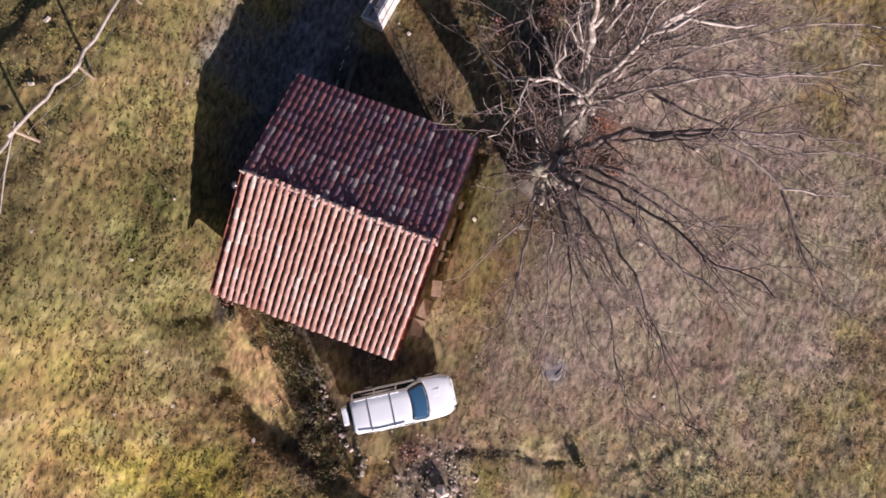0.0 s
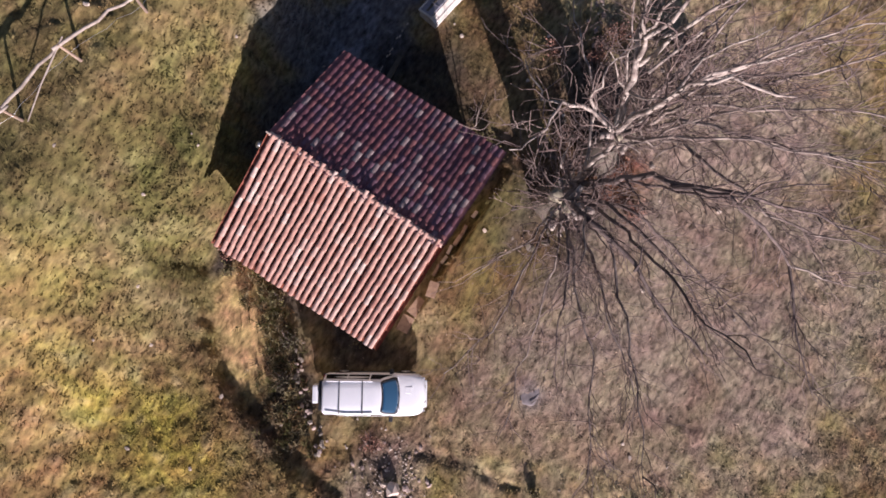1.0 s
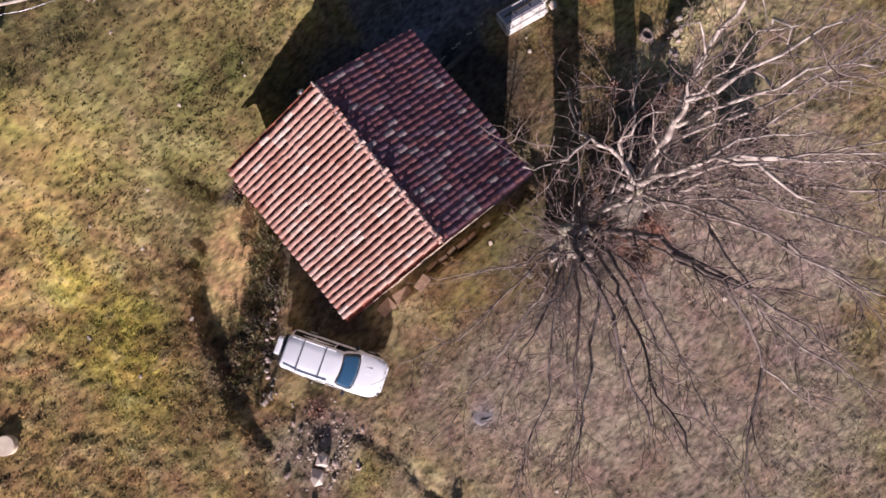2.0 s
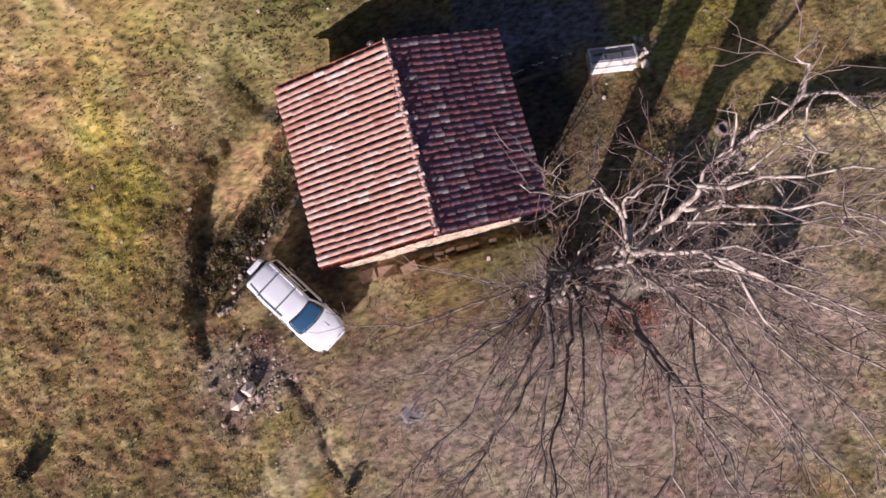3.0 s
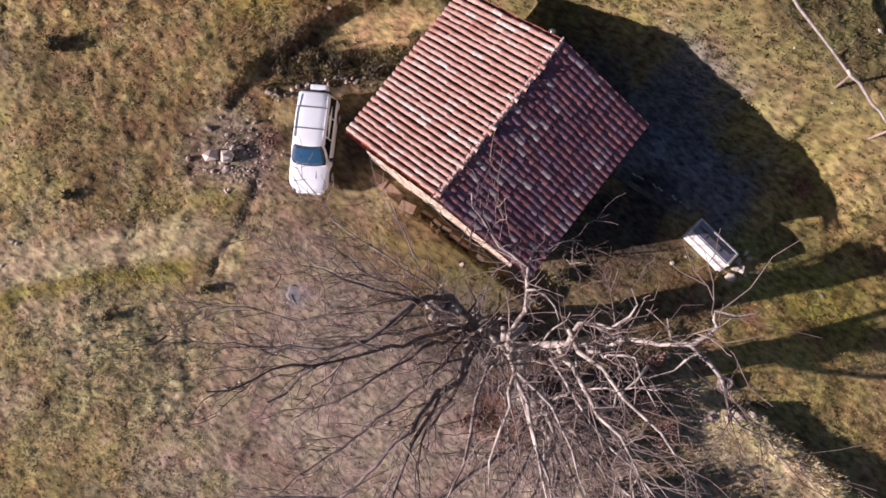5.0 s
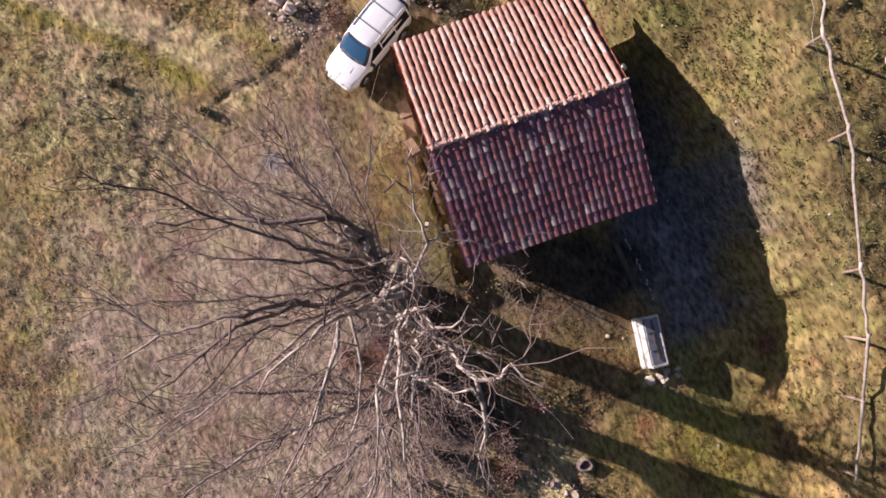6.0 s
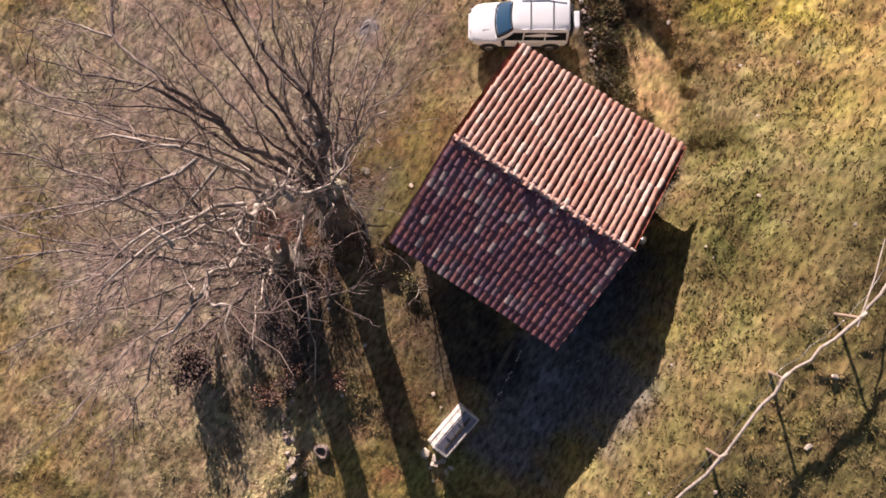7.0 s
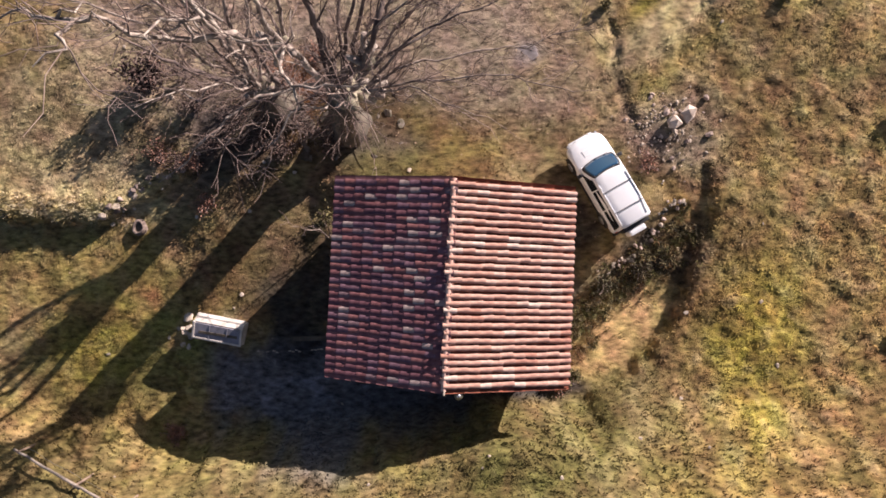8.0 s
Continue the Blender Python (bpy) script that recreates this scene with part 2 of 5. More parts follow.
def thing(name, x, y, z, rz=0.0, label="", category="", group="", kind=""):
    ob = new(name)
    ob.empty_display_size = 0.2
    ob.matrix_world = pose(x, y, z, 0, 0, rz)
    return tagged(ob, label, category, group, kind)


def part(name, bm, mat, parent, label="", smooth=False):
    """Links a bmesh, or a ready mesh, as one object under a thing or a part; its shape is in the thing's own axes."""
    if isinstance(bm, bpy.types.Mesh):
        me = bm
    else:
        me = bpy.data.meshes.new(name)
        bm.to_mesh(me)
        bm.free()
        me.materials.append(mat)
        if smooth:
            me.polygons.foreach_set("use_smooth", [True] * len(me.polygons))
    ob = new(name, me)
    ob.parent = parent
    return tagged(ob, label) if label else ob


def block(size, at=(0, 0, 0), turn=(0, 0, 0), bevel=0.0, bm=None, taper=1.0):
    """A bevelled box, added to bm if one is given; taper narrows its top."""
    own = bmesh.new()
    bmesh.ops.create_cube(own, size=1.0)
    for v in own.verts:
        k = taper if v.co.z > 0 else 1.0
        v.co = Vector((v.co.x * size[0] * k, v.co.y * size[1] * k, v.co.z * size[2]))
    if bevel:
        bmesh.ops.bevel(own, geom=own.edges[:], offset=bevel, segments=2, affect="EDGES", profile=0.7)
    own.transform(pose(*at, *turn))
    if bm is None:
        return own
    me = bpy.data.meshes.new("tmp")
    own.to_mesh(me)
    own.free()
    bm.from_mesh(me)
    bpy.data.meshes.remove(me)
    return bm


def rod(r1, r2, length, at=(0, 0, 0), turn=(0, 0, 0), sides=16, bm=None, bevel=0.0):
    """A round bar along its own z, from the middle."""
    own = bmesh.new()
    bmesh.ops.create_cone(own, cap_ends=True, segments=sides, radius1=r1, radius2=r2, depth=length)
    if bevel:
        bmesh.ops.bevel(own, geom=[e for e in own.edges if len(e.link_faces) == 2 and any(len(f.verts) > 4 for f in e.link_faces)], offset=bevel, segments=2, affect="EDGES")
    own.transform(pose(*at, *turn))
    if bm is None:
        return own
    me = bpy.data.meshes.new("tmp")
    own.to_mesh(me)
    own.free()
    bm.from_mesh(me)
    bpy.data.meshes.remove(me)
    return bm


def tube(points, radii, sides, verts, faces):
    """Appends a bent, tapered branch along points."""
    prev = None
    for i, (p, r) in enumerate(zip(points, radii)):
        d = (points[min(i + 1, len(points) - 1)] - points[max(i - 1, 0)]).normalized()
        u = d.orthogonal().normalized() if prev is None else (prev - d * prev.dot(d)).normalized()
        prev = u
        w = d.cross(u)
        k = len(verts)
        for s in range(sides):
            a = 2 * math.pi * s / sides
            verts.append(p + (u * math.cos(a) + w * math.sin(a)) * r)
        if i:
            for s in range(sides):
                faces.append((k - sides + s, k - sides + (s + 1) % sides, k + (s + 1) % sides, k + s))


def lump(rnd, size, rough=0.25, flat=0.7, cuts=2):
    """An uneven stone."""
    bm = bmesh.new()
    bmesh.ops.create_icosphere(bm, subdivisions=cuts, radius=size / 2)
    off = Vector((rnd.uniform(0, 90), rnd.uniform(0, 90), rnd.uniform(0, 90)))
    facet = rnd.uniform(0.75, 0.95)
    sx, sy = rnd.uniform(0.75, 1.3), rnd.uniform(0.7, 1.15)
    for v in bm.verts:
        n = noise.noise(v.co * (2.2 / size) + off)
        v.co *= 1 + rough * 3 * n
        v.co.z = min(v.co.z, size * 0.5 * facet * 0.7)
        v.co = Vector((v.co.x * sx, v.co.y * sy, v.co.z * flat))
    return bm


def smooth01(a, b, v):
    t = np.clip((v - a) / (b - a), 0, 1)
    return t * t * (3 - 2 * t)


# ---- the ground ----
RNG = np.random.default_rng(7)
_PERM = RNG.random((64, 64))


def vnoise(x, y, scale):
    """Smooth value noise on the plan, 0 to 1."""
    gx, gy = np.asarray(x) / scale + 1000.0, np.asarray(y) / scale + 1000.0
    ix, iy = np.floor(gx).astype(int), np.floor(gy).astype(int)
    fx, fy = gx - ix, gy - iy
    fx, fy = fx * fx * (3 - 2 * fx), fy * fy * (3 - 2 * fy)
    a, b = _PERM[ix % 64, iy % 64], _PERM[(ix + 1) % 64, iy % 64]
    c, d = _PERM[ix % 64, (iy + 1) % 64], _PERM[(ix + 1) % 64, (iy + 1) % 64]
    return (a * (1 - fx) + b * fx) * (1 - fy) + (c * (1 - fx) + d * fx) * fy


def fbm(x, y, scale):
    return 0.55 * vnoise(x, y, scale) + 0.28 * vnoise(x + 31, y - 17, scale * 0.47) + 0.17 * vnoise(x - 9, y + 51, scale * 0.21)


# the level plot that was cut into the slope round the house
PLOT = [(-0.95, -4.2), (-1.1, -6.0), (0.45, -7.9), (2.3, -9.45), (4.85, -10.5), (7.6, -11.2), (10.0, -10.9), (14.0, -9.5), (40.0, -4.0), (60.0, 30.0), (4.0, 40.0), (-2.9, 15.6), (-3.7, 12.4), (-2.95, 9.5), (-2.0, 3.5), (-1.4, -0.4), (-0.95, -2.2)]


def outside(x, y):
    """Distance outside the plot, less than 0 within it."""
    x, y = np.asarray(x, float), np.asarray(y, float)
    best = np.full(x.shape, 1e9)
    inside = np.zeros(x.shape, bool)
    for (x1, y1), (x2, y2) in zip(PLOT, PLOT[1:] + PLOT[:1]):
        dx, dy = x2 - x1, y2 - y1
        t = np.clip(((x - x1) * dx + (y - y1) * dy) / (dx * dx + dy * dy), 0, 1)
        best = np.minimum(best, np.hypot(x - x1 - t * dx, y - y1 - t * dy))
        cross = ((y1 > y) != (y2 > y)) & (x < (x2 - x1) * (y - y1) / (y2 - y1 + 1e-12) + x1)
        inside ^= cross
    return np.where(inside, -best, best)


def blob(x, y, cx, cy, rx, ry, turn=0.0, edge=0.45):
    c, s = math.cos(radians(turn)), math.sin(radians(turn))
    u, v = ((x - cx) * c + (y - cy) * s) / rx, (-(x - cx) * s + (y - cy) * c) / ry
    r = np.sqrt(u * u + v * v) + 0.9 * (fbm(x + 3, y + 8, 1.6) - 0.5)
    return 1 - smooth01(1 - edge, 1 + edge, r)


def tufts(x, y):
    """Lumps of matted grass, 0 to 1: large tussocks with smaller ones between."""
    u, v = 0.8 * x - 0.6 * y, 0.6 * x + 0.8 * y
    big = smooth01(0.42, 0.80, vnoise(u, v, 0.62)) * (0.5 + 0.5 * vnoise(x, y, 2.0))
    return np.clip(0.65 * big + 0.45 * smooth01(0.45, 0.85, vnoise(x + 5, y + 3, 0.33)), 0, 1)


def rank(x, y):
    """How rough the grass stands: full in the field beyond the track, low on trodden ground."""
    w = 0.62 + 0.5 * smooth01(8.0, 11.0, -y) * (1 - smooth01(12.0, 15.0, x))
    w = w + 0.5 * blob(x, y, 20.6, -6.6, 2.6, 4.2, 12, 0.5)
    return w * (1 - 0.7 * blob(x, y, 13.5, 2.5, 7.5, 6.5, 20, 0.5)) * (1 - 0.75 * blob(x, y, 3.5, 0.5, 8.0, 9.0, 0, 0.3))


def height(x, y):
    x, y = np.asarray(x, float), np.asarray(y, float)
    south = smooth01(2.0, 9.0, -y) * smooth01(-6.0, 1.5, x)
    hill = (5.6 - 2.9 * smooth01(-4.0, 18.0, y)) / (1 + np.exp(np.clip((x - 0.5 - 3.7 * south) / (1.4 + 2.6 * south), -40, 40))) - 1.0
    hill = hill + 1.9 * smooth01(3.4, 6.2, -x) + 0.12 * np.clip(-6.2 - x, 0.0, 60.0)
    d = outside(x, y) + 0.5 * (fbm(x, y, 2.1) - 0.5) + 0.6 * (fbm(x + 4, y - 3, 0.9) - 0.5)
    rise = (1 - south) * smooth01(0.0, 1.8, d) + south * (0.10 * smooth01(0.0, 0.5, d) + 0.75 * smooth01(0.0, 17.0, d))
    step = 0.36 * south * smooth01(0.0, 0.45, d) * (1 - smooth01(1.5, 7.0, d)) * (1 - smooth01(8.0, 10.5, x))
    far = smooth01(12.0, 40.0, x)
    floor = -0.35 * smooth01(11.0, 24.0, x) - 0.6 * far
    # terrace edge beyond the trees, where the field drops
    edge = 5.75 + 0.12 * np.sin(y * 0.9) + 0.7 * (fbm(x, y, 1.2) - 0.5) + 0.69 * np.clip(15.5 - y, 0.0, 6.0)
    drop = 0.46 * smooth01(10.0, 12.5, y) * (1 - smooth01(edge - 0.35, edge, x)) - 0.22 * smooth01(14.0, 15.5, y) * np.exp(-((x - edge - 0.5) / 0.6) ** 2)
    z = floor * (1 - rise) + hill * rise + step - drop * smooth01(-4.0, 0.0, x)
    # hollow at the far end of the yard
    z = z - 0.15 * np.exp(-((x + 2.2) / 1.6) ** 2 - ((y - 13.0) / 2.2) ** 2)
    z = z + 0.30 * (fbm(x, y, 4.5) - 0.5) + 0.20 * rise * (fbm(x + 2, y - 6, 1.35) - 0.5) + (0.16 * (fbm(x + 7, y, 0.9) - 0.5) + 0.11 * (fbm(x * 0.8 + y * 0.5 - 5, y * 0.8 - x * 0.5 + 2, 0.46) - 0.5)) * (0.4 + 0.6 * smooth01(0.0, 1.0, d))
    z = z + 0.095 * tufts(x, y) * rank(x, y)
    # ruts of the farm track
    v = track(x, y)
    z = z - 0.15 * np.exp(-((np.abs(v) - 0.53) / 0.15) ** 2) * smooth01(8.0, 12.0, x)
    # ditch that leads away from the plot
    z = z - 0.11 * ditch(x, y)
    # ground banked against the sunlit gable
    z = z + 0.6 * smooth01(7.25, 7.5, x) * (1 - smooth01(7.8, 11.0, x)) * smooth01(-3.6, -1.4, y) * (1 - smooth01(4.3, 6.8, y))
    # keep the floor under the house and car even
    z = np.where((x > -0.3) & (x < 7.9) & (y > -4.9) & (y < 4.9), 0.0 * z, z)
    return z


def track(x, y):
    """Signed distance from the middle of the farm track."""
    return x * 0.660 + y * 0.751 - 3.4


def ditch(x, y):
    w = 4.0 * (fbm(x, y, 1.5) - 0.5)
    return np.exp(-(((y + 7.55 - 0.24 * (x - 11.6)) + 0.3 * w) / 0.28) ** 2) * smooth01(10.6, 11.6, x) * (1 - smooth01(15.4, 16.6, x))


def ground_z(x, y):
    return float(height(np.array([x]), np.array([y]))[0])


# the near-black mud colour also paints shade on the ground
COVERS = dict(moss=(0.165, 0.112, 0.040), rust=(0.27, 0.10, 0.05), gold=(0.272, 0.182, 0.068), dry=(0.347, 0.25, 0.092), olive=(0.25, 0.203, 0.082), green=(0.17, 0.165, 0.05), bright=(0.38, 0.31, 0.06), litter=(0.332, 0.258, 0.194), earth=(0.54, 0.38, 0.17), mud_shade=(0.040, 0.037, 0.040), yard=(0.165, 0.162, 0.175), track=(0.405, 0.315, 0.195), russet=(0.20, 0.105, 0.055), rough=(0.165, 0.11, 0.05), gravel=(0.27, 0.275, 0.32), pale=(0.45, 0.367, 0.20), ash=(0.235, 0.205, 0.205))


def cover(x, y):
    """Base colour of the ground's cover, by place; shaded ground is darkened in the colour."""
    C = {k: np.array(v) for k, v in COVERS.items()}

    def lay(base, col, w):
        return base * (1 - w[:, None]) + col * w[:, None]

    n1, n2, n3 = fbm(x, y, 5.0), fbm(x + 40, y + 13, 2.2), fbm(x - 20, y + 5, 0.7)
    out = np.tile(C["dry"], (len(x), 1))
    out = lay(out, C["olive"], smooth01(0.40, 0.62, n1) * 0.5)
    out = lay(out, C["litter"], smooth01(0.48, 0.72, n2) * 0.45)
    out = lay(out, C["rough"], smooth01(0.44, 0.24, n2) * 0.5)
    out = lay(out, C["pale"], smooth01(0.55, 0.75, n3) * 0.4)
    out = lay(out, C["green"], smooth01(0.45, 0.25, n3) * 0.15)
    # the meadow south of the plot is browner, the bank west of it yellower
    out = lay(out, C["rough"], blob(x, y, 10.5, -14.5, 6.0, 4.2, 0, 0.8) * 0.5)
    out = lay(out, C["dry"] * 0.95, smooth01(-3.8, -6.0, x) * smooth01(-5.5, -1.0, y) * (1 - smooth01(8.0, 12.0, y)) * 0.6)
    out = lay(out, C["dry"] * 0.8, blob(x, y, -3.5, 16.5, 4.0, 5.0, 0, 0.6) * 0.8)
    out = lay(out, C["olive"] * 0.6, blob(x, y, -3.9, -4.2, 3.6, 3.6, 0, 0.7) * 0.85)
    out = lay(out, C["dry"], blob(x, y, -5.0, -2.6, 4.6, 4.8, 0, 0.7) * smooth01(0.5, 0.7, n2) * 0.5)
    out = lay(out, C["olive"] * 0.68, blob(x, y, -4.5, -9.5, 6.0, 6.0, 0, 0.7) * 0.9)
    out = lay(out, C["green"] * 0.6, blob(x, y, -4.5, -4.0, 6.0, 6.0, 0, 0.7) * smooth01(0.5, 0.68, n3) * 0.6)
    out = lay(out, C["pale"] * 0.8, blob(x, y, -4.5, -6.0, 7.0, 8.0, 0, 0.7) * smooth01(0.46, 0.3, n3) * 0.5)
    south = smooth01(7.5, 10.0, -y) * (1 - smooth01(11.0, 14.0, x))
    out = lay(out, C["gold"] * (0.8 + 0.5 * n1[:, None] + 0.32 * smooth01(11.0, 16.0, -y)[:, None]), south * 0.9)
    out = lay(out, C["rough"], blob(x, y, 11.0, -14.5, 4.5, 4.0, 0, 0.8) * 0.45)
    trees = blob(x, y, 16.5, 4.0, 11.0, 9.5, 20, 0.4)
    out = lay(out, C["litter"], trees * 0.95)
    # litter darkened here: the twigs' shadow painted in
    out = lay(out, C["litter"] * 0.82, blob(x, y, 13.8, 0.5, 3.6, 4.2, 0, 0.6) * 0.8)
    out = lay(out, C["olive"], trees * smooth01(0.52, 0.68, n2) * 0.15)
    out = lay(out, C["russet"] * 1.1, trees * smooth01(0.46, 0.3, n1) * 0.35)
    out = lay(out, C["track"] * 0.85, trees * smooth01(0.42, 0.3, n2) * 0.5)
    out = lay(out, C["olive"] * 0.52, blob(x, y, -3.6, -5.4, 3.4, 5.2, 10, 0.6) * 0.7)
    out = lay(out, C["green"] * 0.7, blob(x, y, -3.0, -3.4, 1.5, 3.4, 10, 0.6) * 0.75)
    out = lay(out, C["green"], blob(x, y, -4.5, 5.0, 2.0, 6.0, 0, 0.6) * 0.3)
    out = lay(out, C["bright"], blob(x, y, 1.7, -13.2, 3.4, 1.7, -10, 0.7) * 0.95)
    out = lay(out, C["bright"], blob(x, y, -5.0, -10.5, 3.0, 2.0, 60, 0.7) * 0.35)
    out = lay(out, C["pale"], blob(x, y, -1.5, -9.5, 3.4, 2.0, 30, 0.8) * 0.1)
    out = lay(out, C["pale"], blob(x, y, 21.5, -7.5, 4.5, 3.5, -40, 0.6) * 0.55)
    out = lay(out, C["litter"] * 1.15, blob(x, y, 14.5, 12.5, 6.5, 6.0, 0, 0.5) * 0.85)
    out = lay(out, C["rough"] * 0.95, blob(x, y, 5.0, 9.6, 3.6, 3.0, -30, 0.6) * 0.7)
    out = lay(out, C["russet"], blob(x, y, 3.0, 11.0, 1.2, 0.9, 0, 0.6) * 0.6)
    out = lay(out, C["green"], blob(x, y, 0.0, 13.0, 1.6, 2.6, 40, 0.6) * 0.7)
    out = lay(out, C["green"], blob(x, y, 4.5, 16.5, 2.6, 2.6, 40, 0.6) * 0.25)
    out = lay(out, C["bright"], blob(x, y, 8.5, 19.0, 3.4, 1.8, -30, 0.6) * 0.2)
    out = lay(out, C["track"] * 0.95, blob(x, y, 10.0, 17.0, 3.6, 4.6, 0, 0.5) * 0.65)
    # dark weedy soil with the hollow's shade put into it
    out = lay(out, C["mud_shade"], blob(x, y, 4.6, -8.2, 1.5, 2.7, 50, 0.45) * 0.85)
    # blue-grey yard follows the house shadow's edge; its shade is in the colour
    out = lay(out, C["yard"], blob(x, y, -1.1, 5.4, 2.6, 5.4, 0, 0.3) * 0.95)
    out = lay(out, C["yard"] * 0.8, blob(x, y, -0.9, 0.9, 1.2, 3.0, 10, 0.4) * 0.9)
    # shade north of the house, put into the ground colour
    out = lay(out, C["mud_shade"], blob(x, y, 2.6, 6.0, 3.0, 2.2, -30, 0.4) * 0.9)
    # shade along the south wall, darkened into the ground
    out = lay(out, C["mud_shade"], blob(x, y, 3.5, -4.9, 4.2, 0.9, 0, 0.4) * 0.8)
    # dark soil at the tree feet, with crown shade put into the colour
    out = lay(out, C["mud_shade"], blob(x, y, 10.2, 7.8, 2.4, 5.2, 10, 0.5) * 0.9)
    out = lay(out, C["rough"], blob(x, y, 7.0, 7.4, 3.2, 2.6, 0, 0.6) * 0.5)
    out = lay(out, C["green"] * 1.4, blob(x, y, -0.3, 12.3, 1.9, 1.5, 20, 0.5) * 0.9)
    out = lay(out, C["bright"] * 0.85, blob(x, y, 1.6, 15.6, 3.2, 2.0, 0, 0.6) * 0.75)
    out = lay(out, C["earth"] * 0.8, blob(x, y, 0.9, 11.8, 1.1, 0.4, -30, 0.5) * 0.8)
    out = lay(out, C["rust"] * 1.2, blob(x, y, 2.4, 13.4, 0.7, 0.4, 30, 0.5) * 0.7)
    # two patches: shade between house and car painted on the ground
    out = lay(out, C["mud_shade"], blob(x, y, 6.3, -5.3, 1.7, 1.2, 20, 0.4) * 0.85)
    out = lay(out, C["mud_shade"], blob(x, y, 8.2, -4.9, 1.2, 0.9, 20, 0.4) * 0.75)
    out = lay(out, C["gravel"], blob(x, y, -1.2, 5.0, 0.7, 3.4, 12, 0.9) * smooth01(0.42, 0.66, n3) * 0.8)
    # dark strip: soil of the scarp with its shade in the colour
    out = lay(out, C["mud_shade"], blob(x, y, 4.2, -10.0, 2.5, 0.6, -24, 0.5) * 0.5)
    out = lay(out, C["earth"] * 1.08, blob(x, y, 1.7, -7.25, 3.0, 1.2, -41, 0.3))
    out = lay(out, C["russet"], blob(x, y, 9.6, -8.4, 1.7, 0.9, 30, 0.5) * 0.8)
    out = lay(out, C["litter"] * 0.95, blob(x, y, 10.8, -10.0, 1.9, 2.1, 20, 0.6) * 0.85)
    out = lay(out, C["mud_shade"], blob(x, y, 10.5, -9.4, 0.9, 0.8, 30, 0.5) * 0.35)
    out = lay(out, C["rust"], blob(x, y, 12.3, 7.6, 1.6, 1.2, 30, 0.5) * 0.75)
    out = lay(out, C["moss"], blob(x, y, 9.1, 1.0, 2.1, 5.6, 0, 0.6) * 0.95)
    out = lay(out, C["rough"] * 0.75, blob(x, y, 9.1, 1.0, 2.1, 5.6, 0, 0.6) * smooth01(0.5, 0.66, n3) * 0.7)
    # darker ground between the first tree and the gable
    out = lay(out, C["mud_shade"] * 1.6, blob(x, y, 9.3, 3.9, 1.3, 2.0, 0, 0.6) * 0.6)
    out = lay(out, C["russet"], blob(x, y, 8.1, 2.6, 0.8, 3.6, 0, 0.5) * 0.25)
    out = lay(out, C["track"], blob(x, y, 8.8, -3.2, 1.0, 1.2, 0, 0.6) * 0.25)
    out = lay(out, C["green"] * 0.7, blob(x, y, 8.3, 2.2, 0.9, 2.4, 0, 0.6) * 0.6)
    out = lay(out, C["pale"] * 1.3, blob(x, y, 6.5, 18.0, 0.8, 5.5, -4, 0.5) * 0.9)
    out = lay(out, C["dry"], blob(x, y, 3.2, 17.0, 2.2, 4.5, 0, 0.5) * 0.6)
    # dark tufts and bleached patches in the open grass
    open_grass = (1 - trees) * (1 - blob(x, y, 1.7, -7.25, 3.0, 1.2, -41, 0.3)) * (1 - blob(x, y, -0.5, 4.0, 3.5, 8.0, 0, 0.3))
    n4 = fbm(x + 15, y + 27, 1.0)
    out = lay(out, C["rough"] * 0.62, smooth01(0.53, 0.66, n4) * open_grass * 0.5)
    out = lay(out, C["pale"] * 0.9, smooth01(0.44, 0.32, n4) * open_grass * 0.16)
    # olive turf darkened on the steep bank, to offset the strong sun there
    out = lay(out, C["olive"] * 0.68, smooth01(3.2, 5.0, -x) * (1 - blob(x, y, -3.6, -5.4, 3.8, 5.2, 10, 0.6)) * (0.35 + 0.5 * smooth01(0.4, 0.6, n2)))
    # tuft tops paler, hollows darker: lit crests and shade in the colour
    t = tufts(x, y) * rank(x, y)
    out = lay(out, C["pale"], smooth01(0.35, 0.95, t) * 0.30)
    out = lay(out, C["rough"] * 0.8, (1 - smooth01(0.0, 0.22, t)) * smooth01(0.5, 1.0, rank(x, y)) * 0.18)
    out = lay(out, C["pale"] * 1.05, blob(x, y, 20.6, -6.6, 2.6, 4.2, 12, 0.5) * smooth01(0.3, 0.8, t) * 0.7)
    # dark gap by the west wall; its darkness is put into the colour
    out = lay(out, C["mud_shade"] * 1.3, blob(x, y, -0.75, -3.6, 0.55, 2.6, 4, 0.35) * 0.95)
    out = lay(out, C["ash"], blob(x, y, 14.0, -2.95, 0.55, 0.75, 20, 0.6) * 0.6)
    out = lay(out, C["mud_shade"], ditch(x, y) * 0.45)
    v = track(x, y)
    out = lay(out, C["track"], np.exp(-(v / 1.15) ** 4) * smooth01(12.6, 15.0, x) * (0.5 + 0.3 * np.exp(-((np.abs(v) - 0.53) / 0.22) ** 2)))
    out = lay(out, C["pale"] * 1.2, np.exp(-((np.abs(v) - 0.53) / 0.19) ** 2) * smooth01(13.0, 16.0, x) * smooth01(0.25, 0.45, n3) * 0.85)
    out = lay(out, C["bright"] * 0.62, np.exp(-((v - 1.35 + 0.8 * (n2 - 0.5)) / 0.42) ** 2) * smooth01(14.8, 16.5, x) * (1 - smooth01(27.0, 30.0, x)) * 0.85)
    return out


def axis(lo, hi, step, far):
    mid = np.arange(lo, hi + step / 2, step)
    grow = np.cumsum(step * 1.35 ** np.arange(1, 26))
    grow = grow[grow < far]
    return np.concatenate([lo - grow[::-1], mid, hi + grow])


